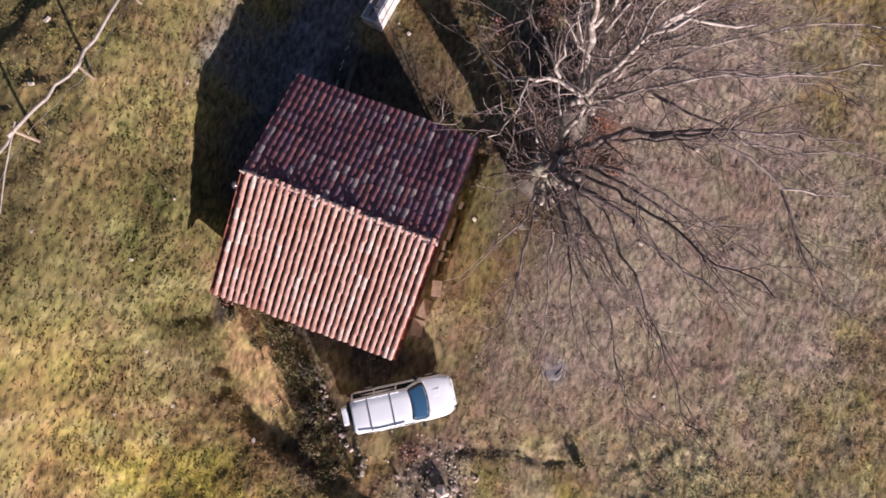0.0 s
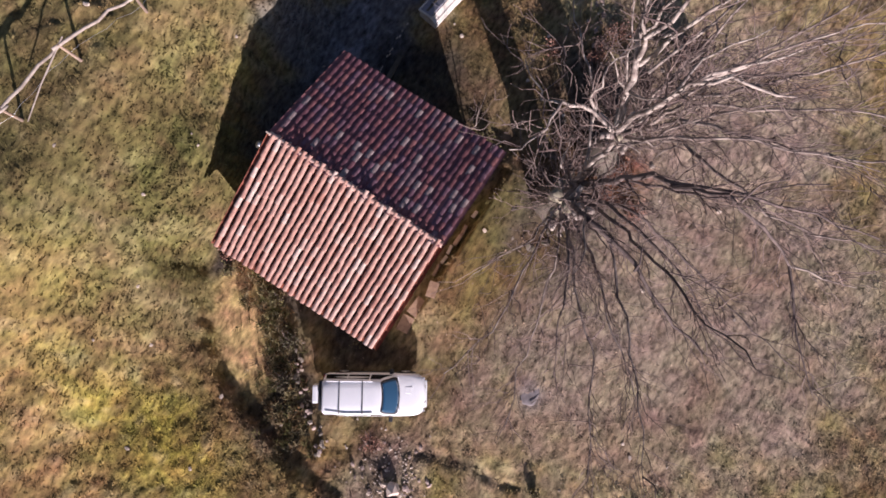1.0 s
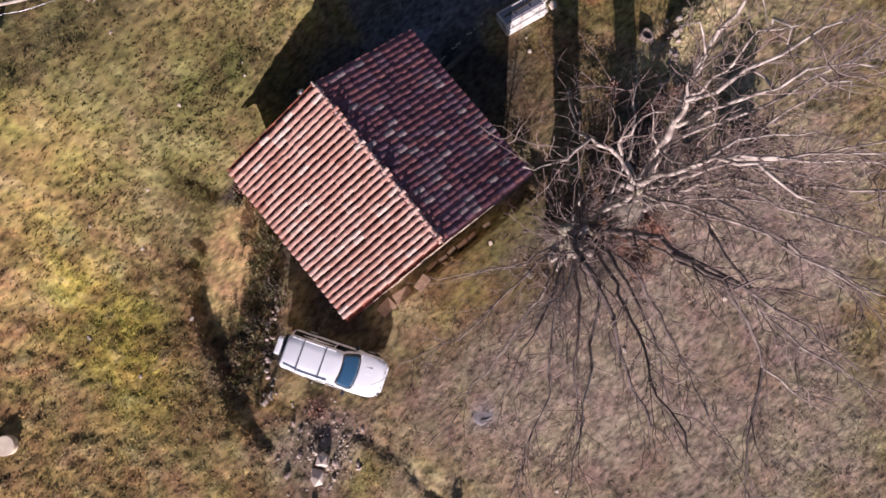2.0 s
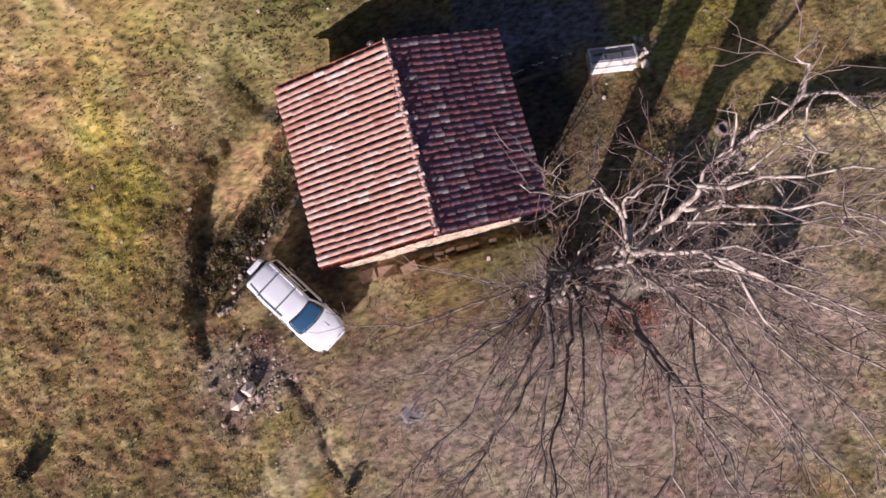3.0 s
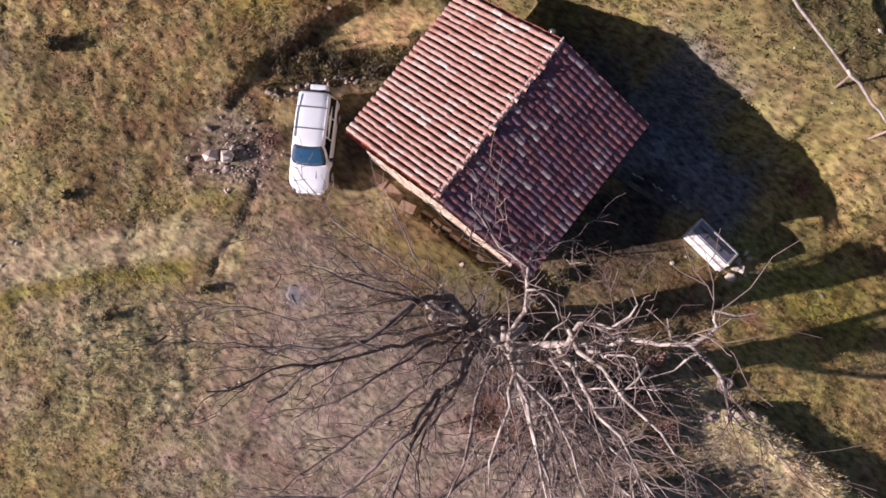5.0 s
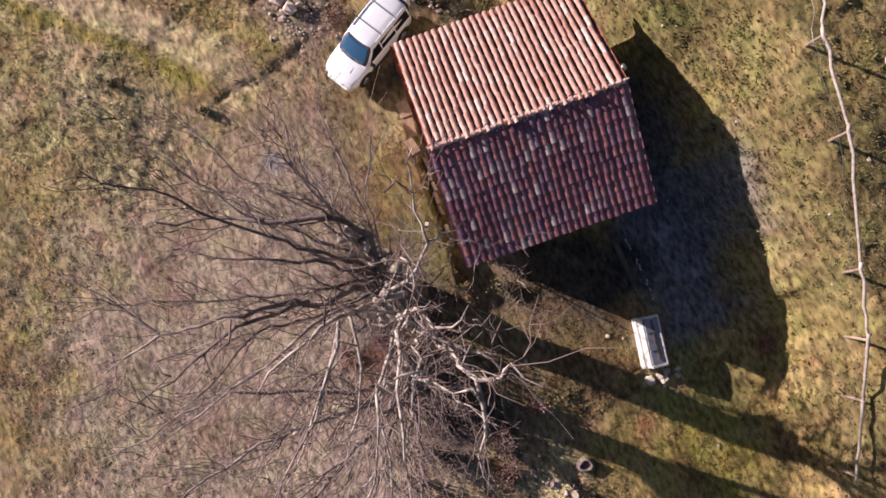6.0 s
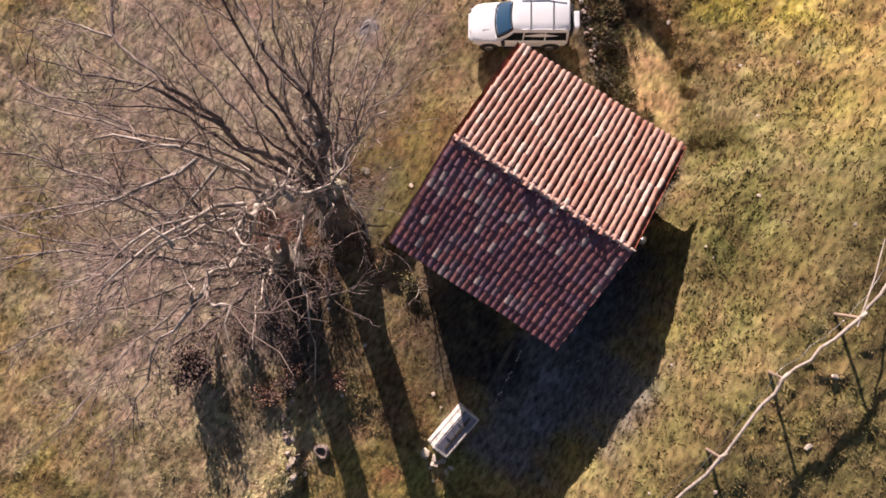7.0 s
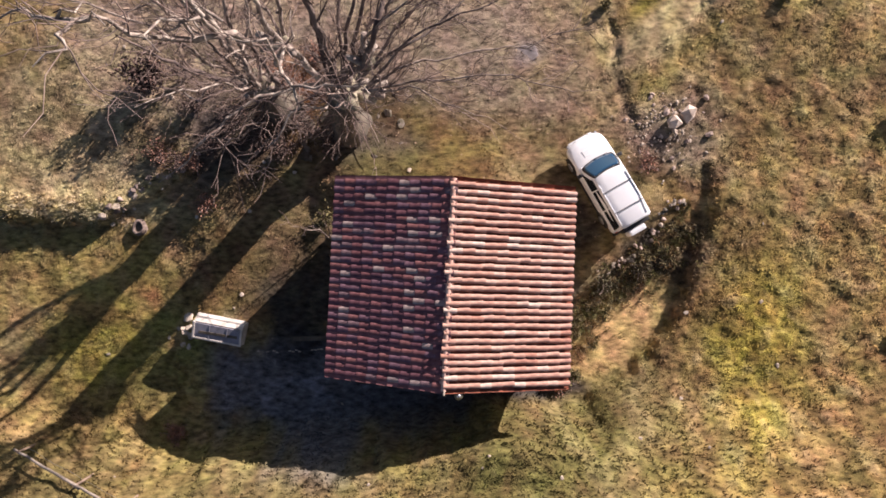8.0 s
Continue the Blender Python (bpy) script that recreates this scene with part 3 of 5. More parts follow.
gx, gy = axis(-16.0, 30.0, 0.125, 1600.0), axis(-24.0, 28.0, 0.125, 1600.0)
XX, YY = np.meshgrid(gx, gy, indexing="ij")
ZZ = height(XX.ravel(), YY.ravel())
nx, ny = len(gx), len(gy)
idx = np.arange(nx * ny).reshape(nx, ny)
quads = np.stack([idx[:-1, :-1], idx[1:, :-1], idx[1:, 1:], idx[:-1, 1:]], -1).reshape(-1, 4)
me = bpy.data.meshes.new("ground")
me.vertices.add(nx * ny)
me.vertices.foreach_set("co", np.stack([XX.ravel(), YY.ravel(), ZZ], -1).ravel())
me.loops.add(quads.size)
me.loops.foreach_set("vertex_index", quads.ravel())
me.polygons.add(len(quads))
me.polygons.foreach_set("loop_start", np.arange(0, quads.size, 4))
me.polygons.foreach_set("use_smooth", np.ones(len(quads), bool))
me.update(calc_edges=True)
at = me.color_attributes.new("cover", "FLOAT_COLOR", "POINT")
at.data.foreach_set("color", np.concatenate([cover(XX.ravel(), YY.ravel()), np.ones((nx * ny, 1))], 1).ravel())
me.materials.append(M_GROUND)
tagged(new("ground", me), "sloping winter meadow with dry grass, bare earth and leaf litter", "ground", kind="structure")


# ---- the house ----
RIDGE_A, RIDGE_B = Vector((-0.10, 0.0, 5.06)), Vector((7.42, 0.0, 5.06))
EAVE_C, EAVE_D = Vector((0.07, -4.56, 3.95)), Vector((7.38, -4.53, 3.99))
EAVE_E, EAVE_F = Vector((0.05, 4.44, 3.86)), Vector((7.42, 4.44, 3.90))
COLS, ROWS_T = 28, 11


def slope_point(a, b, c, d, u, v):
    """On a roof slope: u along the ridge a-b, v down to the eave c-d."""
    return (a * (1 - u) + b * u) * (1 - v) + (c * (1 - u) + d * u) * v


def barrel(name, r0, r1, length, up, mat, thick=0.016, sides=7):
    """One half-round clay tile along its own x, with a crisp thick rim."""
    verts, faces = [], []
    n = sides + 1

    def arc(x, r):
        k = len(verts)
        for s in range(n):
            a = math.pi * s / sides
            verts.append((x, -math.cos(a) * r, math.sin(a) * r * up))
        return k

    def strip(k0, k1):
        for s in range(sides):
            faces.append((k0 + s, k0 + s + 1, k1 + s + 1, k1 + s))

    strip(arc(0, r0), arc(length, r1))
    strip(arc(length, r1), arc(length, r1 - thick))
    strip(arc(length, r1 - thick), arc(0, r0 - thick))
    return mesh_of(name, verts, faces, mat, True)


house = thing("house", 0, 0, 0, 0, "small stone farmhouse with a worn barrel-tiled gable roof", "house")
WX0, WX1, WY0, WY1, WT = 0.22, 7.14, -4.22, 3.72, 0.5


def roof_under(x, y):
    """Height of the roof's underside over a place."""
    if y < 0:
        return 4.80 + (3.80 - 4.80) * (-y / 4.55)
    return 4.80 + (3.72 - 4.80) * (y / 4.44)


def gable_wall(x0, x1):
    bm = bmesh.new()
    prof = [(WY0, -0.3), (WY1, -0.3), (WY1, roof_under(0, WY1)), (0.0, roof_under(0, 0)), (WY0, roof_under(0, WY0))]
    a = [bm.verts.new((x0, y, z)) for y, z in prof]
    b = [bm.verts.new((x1, y, z)) for y, z in prof]
    bm.faces.new(a[::-1])
    bm.faces.new(b)
    for i in range(5):
        j = (i + 1) % 5
        bm.faces.new((a[i], a[j], b[j], b[i]))
    bmesh.ops.recalc_face_normals(bm, faces=bm.faces[:])
    return bm


wall_east = part("gable_wall", gable_wall(WX1 - WT, WX1), M_PLASTER, house, "sunlit gable wall of rough bedded stone")
part("gable_wall", gable_wall(WX0, WX0 + WT), M_PLASTER, house)
for y0 in (WY0, WY1 - WT):
    h = min(roof_under(0, y0), roof_under(0, y0 + WT))
    part("side_wall", block((WX1 - WX0 - 2 * WT - 0.006, WT, h + 0.3), ((WX0 + WX1) / 2, y0 + WT / 2, h / 2 - 0.15)), M_PLASTER, house)

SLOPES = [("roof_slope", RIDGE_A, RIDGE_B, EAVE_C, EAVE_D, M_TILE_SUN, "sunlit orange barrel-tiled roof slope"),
          ("roof_slope", RIDGE_A, RIDGE_B, EAVE_E, EAVE_F, M_TILE_NORTH, "purplish lichen-spotted barrel-tiled roof slope")]
rt = random.Random(3)
for name, a, b, c, d, mat, lab in SLOPES:
    # boarding under the tiles
    bm = bmesh.new()
    n = (b - a).cross(c - a).normalized()
    n = n if n.z > 0 else -n
    top = [p - n * 0.07 for p in (a, b, d, c)]
    low = [p - n * 0.19 for p in (a, b, d, c)]
    tv, lv = [bm.verts.new(p) for p in top], [bm.verts.new(p) for p in low]
    bm.faces.new(tv)
    bm.faces.new(lv[::-1])
    for i in range(4):
        bm.faces.new((tv[i], tv[(i + 1) % 4], lv[(i + 1) % 4], lv[i]))
    bmesh.ops.recalc_face_normals(bm, faces=bm.faces[:])
    slope = part(name, bm, M_WOOD, house, lab)
    slen = (c - a).length
    exposed = slen / ROWS_T
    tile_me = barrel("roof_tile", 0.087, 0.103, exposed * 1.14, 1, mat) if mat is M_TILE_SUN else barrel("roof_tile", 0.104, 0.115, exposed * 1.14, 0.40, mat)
    cv, cf = [], []
    sink = 0.62 if mat is M_TILE_SUN else 0.10
    # hollow tiles between the rows, joined
    for i in range(COLS + 1):
        for j in range(ROWS_T):
            p0 = slope_point(a, b, c, d, i / COLS, j / ROWS_T)
            p1 = slope_point(a, b, c, d, i / COLS, (j + 1.12) / ROWS_T) + n * 0.022
            ax = (p1 - p0).normalized()
            side = n.cross(ax).normalized()
            k = len(cv)
            wob = rt.uniform(-0.008, 0.008)
            for p, r in ((p0, 0.128), (p1, 0.118)):
                for s in range(6):
                    t = math.pi * s / 5
                    cv.append(p + side * (-math.cos(t) * r + wob) - n * (math.sin(t) * r * sink - (0.045 if mat is M_TILE_SUN else 0.056)))
            for s in range(5):
                cf.append((k + s, k + s + 1, k + 7 + s, k + 6 + s))
    ch = part("channel_tiling", mesh_of("channel_tiling", cv, cf, M_CHANNEL if mat is M_TILE_SUN else M_CHANNEL_NORTH, True), M_CHANNEL, slope)
    tagged(ch, "hollow clay tiles between the rows", kind="stuff")
    for i in range(COLS):
        sag = 0.012 * math.sin(i * 0.9) + rt.uniform(-0.008, 0.008)
        slip = rt.uniform(-0.42, 0.0)
        for j in range(ROWS_T):
            u = (i + 0.5) / COLS
            j2 = j + slip * (1 - j / (ROWS_T - 1)) + rt.uniform(-0.05, 0.05)
            p0 = slope_point(a, b, c, d, u, (j2 - 0.02) / ROWS_T) + n * 0.038
            p1 = slope_point(a, b, c, d, u, (j2 + 1.1) / ROWS_T) + n * 0.052
            ax = (p1 - p0).normalized()
            side = n.cross(ax).normalized()
            up = ax.cross(side)
            side, up = (side, up) if up.z > 0 else (-side, -up)
            m = Matrix((ax, side, up)).transposed().to_4x4()
            m.translation = p0 + side * (rt.uniform(-0.017, 0.017) + sag) + up * rt.uniform(-0.004, 0.006)
            m = m @ pose(0, 0, 0, rt.uniform(-8, 8), rt.uniform(-0.8, 0.8), rt.uniform(-2.8, 2.8))
            ob = new("roof_tile", tile_me)
            ob.parent = slope
            ob.matrix_world = m
ridge = part("ridge", block((7.4, 0.34, 0.08), (3.66, 0, 5.035), bevel=0.03), M_MORTAR, house, "mortar bed along the ridge")
ridge_me = barrel("ridge_tile", 0.10, 0.122, 0.47, 1, M_MORTAR)
for i in range(18):
    ob = new("ridge_tile", ridge_me)
    ob.parent = ridge
    ob.matrix_world = pose(-0.14 + i * 0.42, rt.uniform(-0.015, 0.015), 5.05 + rt.uniform(-0.008, 0.01), rt.uniform(-4, 4), rt.uniform(-2.2, -0.8), rt.uniform(-2, 2))
part("ridge_finial", rod(0.05, 0.035, 0.16, (-0.2, 0, 5.14), (0, -70, 0), 10), M_RAIL, house, "pale stub at the ridge end")
# stones of the gable facing the sun
rs = random.Random(11)
stones = []
for k in range(4):
    bm = block((0.10, 0.42, 0.2), bevel=0.03)
    for v in bm.verts:
        v.co += Vector((rs.uniform(-1, 1), rs.uniform(-1, 1), rs.uniform(-1, 1))) * 0.02
    me = bpy.data.meshes.new("wall_stone")
    bm.to_mesh(me)
    bm.free()
    me.materials.append(M_STONE)
    stones.append(me)
z = 0.02
while z < 4.5:
    hh = rs.uniform(0.19, 0.27)
    y = WY0 + 0.02
    while y < WY1 - 0.1:
        ww = min(rs.uniform(0.3, 0.62), WY1 - y)
        if z + hh < roof_under(0, y + (ww if y + ww / 2 > 0 else 0)) - 0.02 and z + hh < roof_under(0, y) - 0.02:
            ob = new("wall_stone", rs.choice(stones))
            ob.parent = wall_east
            ob.matrix_world = Matrix.LocRotScale((WX1 + rs.uniform(-0.02, 0.012), y + ww / 2, z + hh / 2), Euler((rs.uniform(-0.04, 0.04), 0, 0)), (1, ww / 0.44, hh / 0.21))
        y += ww
    z += hh
# verge boards of stone slabs under the east edge of the tiles
for (p, q) in ((RIDGE_B, EAVE_D), (RIDGE_B, EAVE_F)):
    v = q - p
    ang = math.degrees(math.atan2(v.z, abs(v.y)))
    sgn = 1 if v.y > 0 else -1
    for i in range(9):
        f = (i + 0.5) / 9
        c0 = p + v * f
        part("verge_slab", block((0.32, abs(v.y) / 9 - 0.02, 0.07), (7.30, c0.y, c0.z - 0.13), (sgn * ang, 0, rs.uniform(-2, 2)), 0.015), M_STONE, house)
# stove pipe by the west gable
flue = thing("stove_pipe", -0.31, -0.53, 0, 0, "galvanised stove pipe with a round cap beside the gable", "stove pipe")
part("pipe", rod(0.08, 0.08, 5.0, (0, 0, 2.2), sides=20), M_STEEL, flue, smooth=True)
part("cap", rod(0.16, 0.03, 0.12, (0, 0, 4.92), sides=24), M_STEEL, flue, "pale conical rain cap", smooth=True)
for k in range(3):
    a = radians(120 * k)
    part("cap_leg", block((0.015, 0.015, 0.2), (0.075 * math.cos(a), 0.075 * math.sin(a), 4.79)), M_STEEL, flue)


# ---- the car ----
def section(x, half, low, mid, top, edge):
    """A cross-section of the lower body, from sill to sill over the top."""
    pts = [(half * 0.93, low), (half, low + 0.16), (half, mid), (half - edge * 0.35, top - edge * 0.25), (half - edge, top)]
    right = [(x, -y, z) for y, z in pts]
    left = [(x, y, z) for y, z in reversed(pts)]
    return right + [(x, -half * 0.45, top + 0.025), (x, 0, top + 0.035), (x, half * 0.45, top + 0.025)] + left


def loft(rings, close=True):
    bm = bmesh.new()
    grid = [[bm.verts.new(p) for p in r] for r in rings]
    n = len(grid[0])
    for a, b in zip(grid, grid[1:]):
        for i in range(n - 1):
            bm.faces.new((a[i], a[i + 1], b[i + 1], b[i]))
        bm.faces.new((a[n - 1], a[0], b[0], b[n - 1]))
    bm.faces.new(grid[0][::-1])
    bm.faces.new(grid[-1])
    bmesh.ops.recalc_face_normals(bm, faces=bm.faces[:])
    return bm


def pane(p, q, r, s, lift=0.012):
    """A window pane with thickness over four corners."""
    bm = bmesh.new()
    c = [Vector(v) for v in (p, q, r, s)]
    n = (c[1] - c[0]).cross(c[3] - c[0]).normalized()
    mid = sum(c, Vector()) / 4
    if n.dot(mid - Vector((0, 0, 1.0))) < 0:
        n = -n
    top, low = [bm.verts.new(v + n * lift) for v in c], [bm.verts.new(v - n * 0.01) for v in c]
    bm.faces.new(top)
    bm.faces.new(low[::-1])
    for i in range(4):
        bm.faces.new((top[i], top[(i + 1) % 4], low[(i + 1) % 4], low[i]))
    bmesh.ops.recalc_face_normals(bm, faces=bm.faces[:])
    return bm


def curved_glass(low, high, v0, v1, lift):
    """The bowed windscreen, with rounded corners."""
    bm = bmesh.new()
    nu, nv = 14, 8
    way = Vector((0.66, 0, 0.75)).normalized()
    grid = []
    for j in range(nv + 1):
        v = v0 + (v1 - v0) * j / nv
        row = []
        for i in range(nu + 1):
            u = -1 + 2 * i / nu
            half = low + (high - low) * v
            edge = 1 - 0.10 * (abs(2 * j / nv - 1) ** 5)
            p = Vector((1.14 - 0.66 * v - 0.10 * u * u * (1 - 0.4 * v), u * half * edge, 1.09 + 0.575 * v))
            row.append(bm.verts.new(p + way * lift))
        grid.append(row)
    for a, b in zip(grid, grid[1:]):
        for i in range(nu):
            bm.faces.new((a[i], a[i + 1], b[i + 1], b[i]))
    ret = bmesh.ops.extrude_face_region(bm, geom=bm.faces[:])
    for v in ret["geom"]:
        if isinstance(v, bmesh.types.BMVert):
            v.co -= way * 0.03
    bmesh.ops.recalc_face_normals(bm, faces=bm.faces[:])
    return bm


def make_car():
    car = thing("car", 8.20, -6.55, 0.02, 32.4, "white off-road estate car with a rear spare wheel, parked on earth", "car")
    rings = [section(*v) for v in ((-2.02, 0.80, 0.45, 0.95, 1.02, 0.05), (-1.9, 0.87, 0.38, 0.98, 1.06, 0.05), (-1.0, 0.885, 0.35, 0.98, 1.07, 0.05), (0.3, 0.885, 0.35, 0.98, 1.07, 0.05), (1.05, 0.88, 0.35, 0.96, 1.05, 0.07), (1.6, 0.87, 0.36, 0.90, 1.00, 0.10), (1.78, 0.855, 0.38, 0.87, 0.97, 0.14), (1.95, 0.82, 0.40, 0.83, 0.935, 0.18), (2.07, 0.76, 0.42, 0.78, 0.885, 0.22), (2.16, 0.67, 0.44, 0.72, 0.82, 0.24), (2.22, 0.56, 0.46, 0.66, 0.75, 0.24), (2.26, 0.42, 0.48, 0.62, 0.68, 0.2))]
    body = part("body", loft(rings), M_PAINT, car, smooth=False)
    for p in body.data.polygons:
        p.use_smooth = len(p.vertices) == 4
    # cabin: pillars and roof
    cab = []
    for z, xr, xf, hw in ((1.05, -2.0, 1.12, 0.83), (1.40, -1.97, 0.78, 0.775), (1.66, -1.93, 0.46, 0.70)):
        cab.append([(xf, -hw * 0.9, z), (xf + 0.06, 0, z), (xf, hw * 0.9, z), (xf - 0.18, hw, z), (-0.8, hw + 0.01, z), (xr + 0.1, hw, z), (xr, hw * 0.9, z), (xr - 0.03, 0, z), (xr, -hw * 0.9, z), (xr + 0.1, -hw, z), (-0.8, -hw - 0.01, z), (xf - 0.18, -hw, z)])
    part("cabin", loft(cab), M_PAINT, car)
    roof = []
    for x, hw, z in ((-1.98, 0.60, 1.665), (-1.9, 0.685, 1.70), (-1.0, 0.70, 1.735), (0.1, 0.69, 1.73), (0.40, 0.66, 1.70), (0.52, 0.60, 1.665)):
        roof.append([(x, -hw, 1.645), (x, -hw, z - 0.03), (x, -hw + 0.06, z), (x, -hw * 0.45, z + 0.022), (x, 0, z + 0.028), (x, hw * 0.45, z + 0.022), (x, hw - 0.06, z), (x, hw, z - 0.03), (x, hw, 1.645)])
    part("roof", loft(roof), M_PAINT, car, smooth=True)
    part("windscreen_seal", curved_glass(0.79, 0.665, -0.02, 1.03, 0.050), M_TRIM, car, "black rubber seal", smooth=True)
    part("windscreen", curved_glass(0.73, 0.605, 0.05, 0.95, 0.062), M_WINDSCREEN, car, "large raked windscreen with the sky's blue in its tint", smooth=True)
    part("rear_window", pane((-2.015, -0.62, 1.14), (-2.015, 0.62, 1.14), (-1.96, 0.54, 1.60), (-1.96, -0.54, 1.60), 0.02), M_GLASS, car)
    for s in (-1, 1):
        for x0, x1, t0, t1 in ((0.82, 0.0, 0.38, -0.01), (-0.06, -0.94, -0.07, -0.92), (-1.0, -1.89, -0.98, -1.82)):
            part("side_window", pane((x0, s * 0.835, 1.11), (x1, s * 0.838, 1.11), (t1, s * 0.712, 1.61), (t0, s * 0.712, 1.61), 0.014), M_GLASS, car)
        part("mirror", block((0.16, 0.20, 0.15), (0.82, s * 0.98, 1.12), (0, 0, s * 8), 0.04), M_TRIM, car)
        part("roof_rail", rod(0.018, 0.018, 1.9, (-0.85, s * 0.64, 1.752), (0, 90, 0), 8), M_PAINT, car)
        part("headlight", block((0.10, 0.26, 0.14), (2.13, s * 0.60, 0.70), (0, 0, -s * 32), 0.03), M_CHROME, car)
        part("tail_light", block((0.06, 0.14, 0.34), (-2.0, s * 0.74, 0.86), bevel=0.02), M_RED, car)
        part("sill", block((1.7, 0.12, 0.10), (-0.1, s * 0.86, 0.37), bevel=0.03), M_TRIM, car)
    # black block added for the dark gap between body and spare wheel
    part("spare_gap_block", block((0.16, 1.20, 0.56), (-2.08, 0, 1.14), bevel=0.03), M_TRIM, car, "black block for the dark gap behind the spare wheel")
    for x in (-1.25, -0.30):
        part("roof_bar", block((0.04, 1.34, 0.025), (x, 0, 1.782), bevel=0.008), M_BAR, car, "grey crossbar")
    part("front_bumper", block((0.22, 1.16, 0.20), (2.20, 0, 0.50), bevel=0.09), M_PAINT, car)
    part("rear_bumper", block((0.16, 1.66, 0.20), (-2.06, 0, 0.50), bevel=0.05), M_TRIM, car)
    part("grille", block((0.05, 0.74, 0.14), (2.225, 0, 0.66), bevel=0.02), M_TRIM, car)
    part("bonnet_scoop", block((0.30, 0.30, 0.05), (1.55, 0.20, 1.018), (0, 4, 0), 0.024), M_PAINT, car)
    for y in (-0.35, 0.25):
        part("wiper", block((0.02, 0.48, 0.015), (1.13, y, 1.14), (0, 0, 12)), M_TRIM, car)
    part("spare_wheel", block((0.25, 0.76, 0.66), (-2.30, 0.06, 1.10), bevel=0.09), M_PAINT, car, "white hard cover on the spare wheel")
    for x in (1.38, -1.28):
        for s in (-1, 1):
            wheel = part("wheel", rod(0.345, 0.345, 0.23, (x, s * 0.80, 0.345), (90, 0, 0), 28, bevel=0.04), M_TYRE, car)
            part("rim", rod(0.21, 0.19, 0.03, (x, s * 0.92, 0.345), (90 if s < 0 else -90, 0, 0), 20), M_STEEL, wheel)
            part("wheel_arch", rod(0.42, 0.42, 0.06, (x, s * 0.865, 0.40), (90, 0, 0), 24), M_TRIM, car)
    return car


make_car()

# ---- low hutch beside the house ----
hz = min(ground_z(x, y) for x, y in ((0.5, 8.8), (1.6, 8.9), (0.9, 11.0), (1.8, 11.0))) - 0.03
hutch = thing("hutch", 1.10, 9.92, hz, -8.0, "low whitewashed hutch with a sunlit cheek and grey sheet lid", "hutch")
part("body", block((0.98, 2.10, 0.74), (-0.02, 0, 0.37), bevel=0.03), M_BLOCK, hutch)
part("cheek", block((0.46, 2.16, 0.07), (0.37, 0, 0.70), (0, 38, 0), 0.025), M_BLOCK, hutch, "white sloping cheek in the sun")
lid = part("lid", block((0.66, 2.02, 0.06), (-0.16, 0, 0.80), (0, -13, 0), 0.02), M_SHEET, hutch, "weathered grey sheet lid")
for y in (-1.05, 1.05):
    part("rim", block((0.74, 0.10, 0.09), (-0.15, y, 0.815), (0, -13, 0), 0.02), M_BLOCK, lid)
part("rim", block((0.08, 2.18, 0.08), (-0.50, 0, 0.735), (0, -13, 0), 0.02), M_BLOCK, lid)
for y in (-0.42, 0.35):
    part("seam", block((0.62, 0.035, 0.03), (-0.16, y, 0.835), (0, -13, 0), 0.006), M_SHEET, lid)
part("strap", block((0.12, 1.7, 0.02), (-0.20, -0.05, 0.832), (0, -13, 2), 0.005), M_TRUNK, lid, "dark strip along the lid")
rk0 = random.Random(77)
# beam and edging between the house and the hutch
beam = thing("beam", 0.85, 6.2, ground_z(0.85, 6.2) - 0.02, 94, "old wooden beam lying in the shade", "beam")
part("timber", block((2.2, 0.2, 0.2), (-0.4, 0, 0.10), bevel=0.02), M_TRUNK, beam)
edging = thing("edging", 0.5, 7.2, ground_z(0.5, 7.2), 0, "broken row of small pale edging stones in shade", "edging")
for i in range(22):
    x, y = 0.38 - 0.012 * i + rk0.uniform(-0.05, 0.05), 5.5 + 0.14 * i
    if rk0.random() < 0.7:
        ob = part("edging_stone", block((0.05, 0.12, 0.08), bevel=0.012), M_PALE, edging)
        ob.matrix_parent_inverse = edging.matrix_world.inverted()
        ob.matrix_world = pose(x, y, ground_z(x, y) + 0.03, 0, 0, rk0.uniform(-12, 12))

# ---- fence on the bank ----
FENCE = [(-7.9, -7.4), (-6.95, -4.4), (-6.58, -1.56), (-6.0, 1.18), (-5.92, 4.55), (-5.4, 9.22), (-5.1, 11.6), (-4.75, 14.0), (-3.9, 16.9)]
fence = thing("fence", -7.0, 1.2, ground_z(-7.0, 1.2), 0, "rustic fence of bleached poles on leaning posts", "fence")
FI = fence.matrix_world.inverted()
rf = random.Random(5)
tops = []
for x, y in FENCE:
    zg = ground_z(x, y)
    lean = Vector((rf.uniform(-0.12, 0.12), rf.uniform(-0.12, 0.12), 0))
    v, f = [], []
    top = Vector((x, y, zg + rf.uniform(1.08, 1.2))) + lean
    tube([FI @ p for p in (Vector((x, y, zg - 0.35)), Vector((x, y, zg + 0.5)) + lean * 0.5, top)], [0.06, 0.054, 0.048], 8, v, f)
    f.append(tuple(range(len(v) - 8, len(v))))
    part("post", mesh_of("post", v, f, M_WOOD, False), M_WOOD, fence)
    tops.append(top - Vector((0, 0, 0.06)))
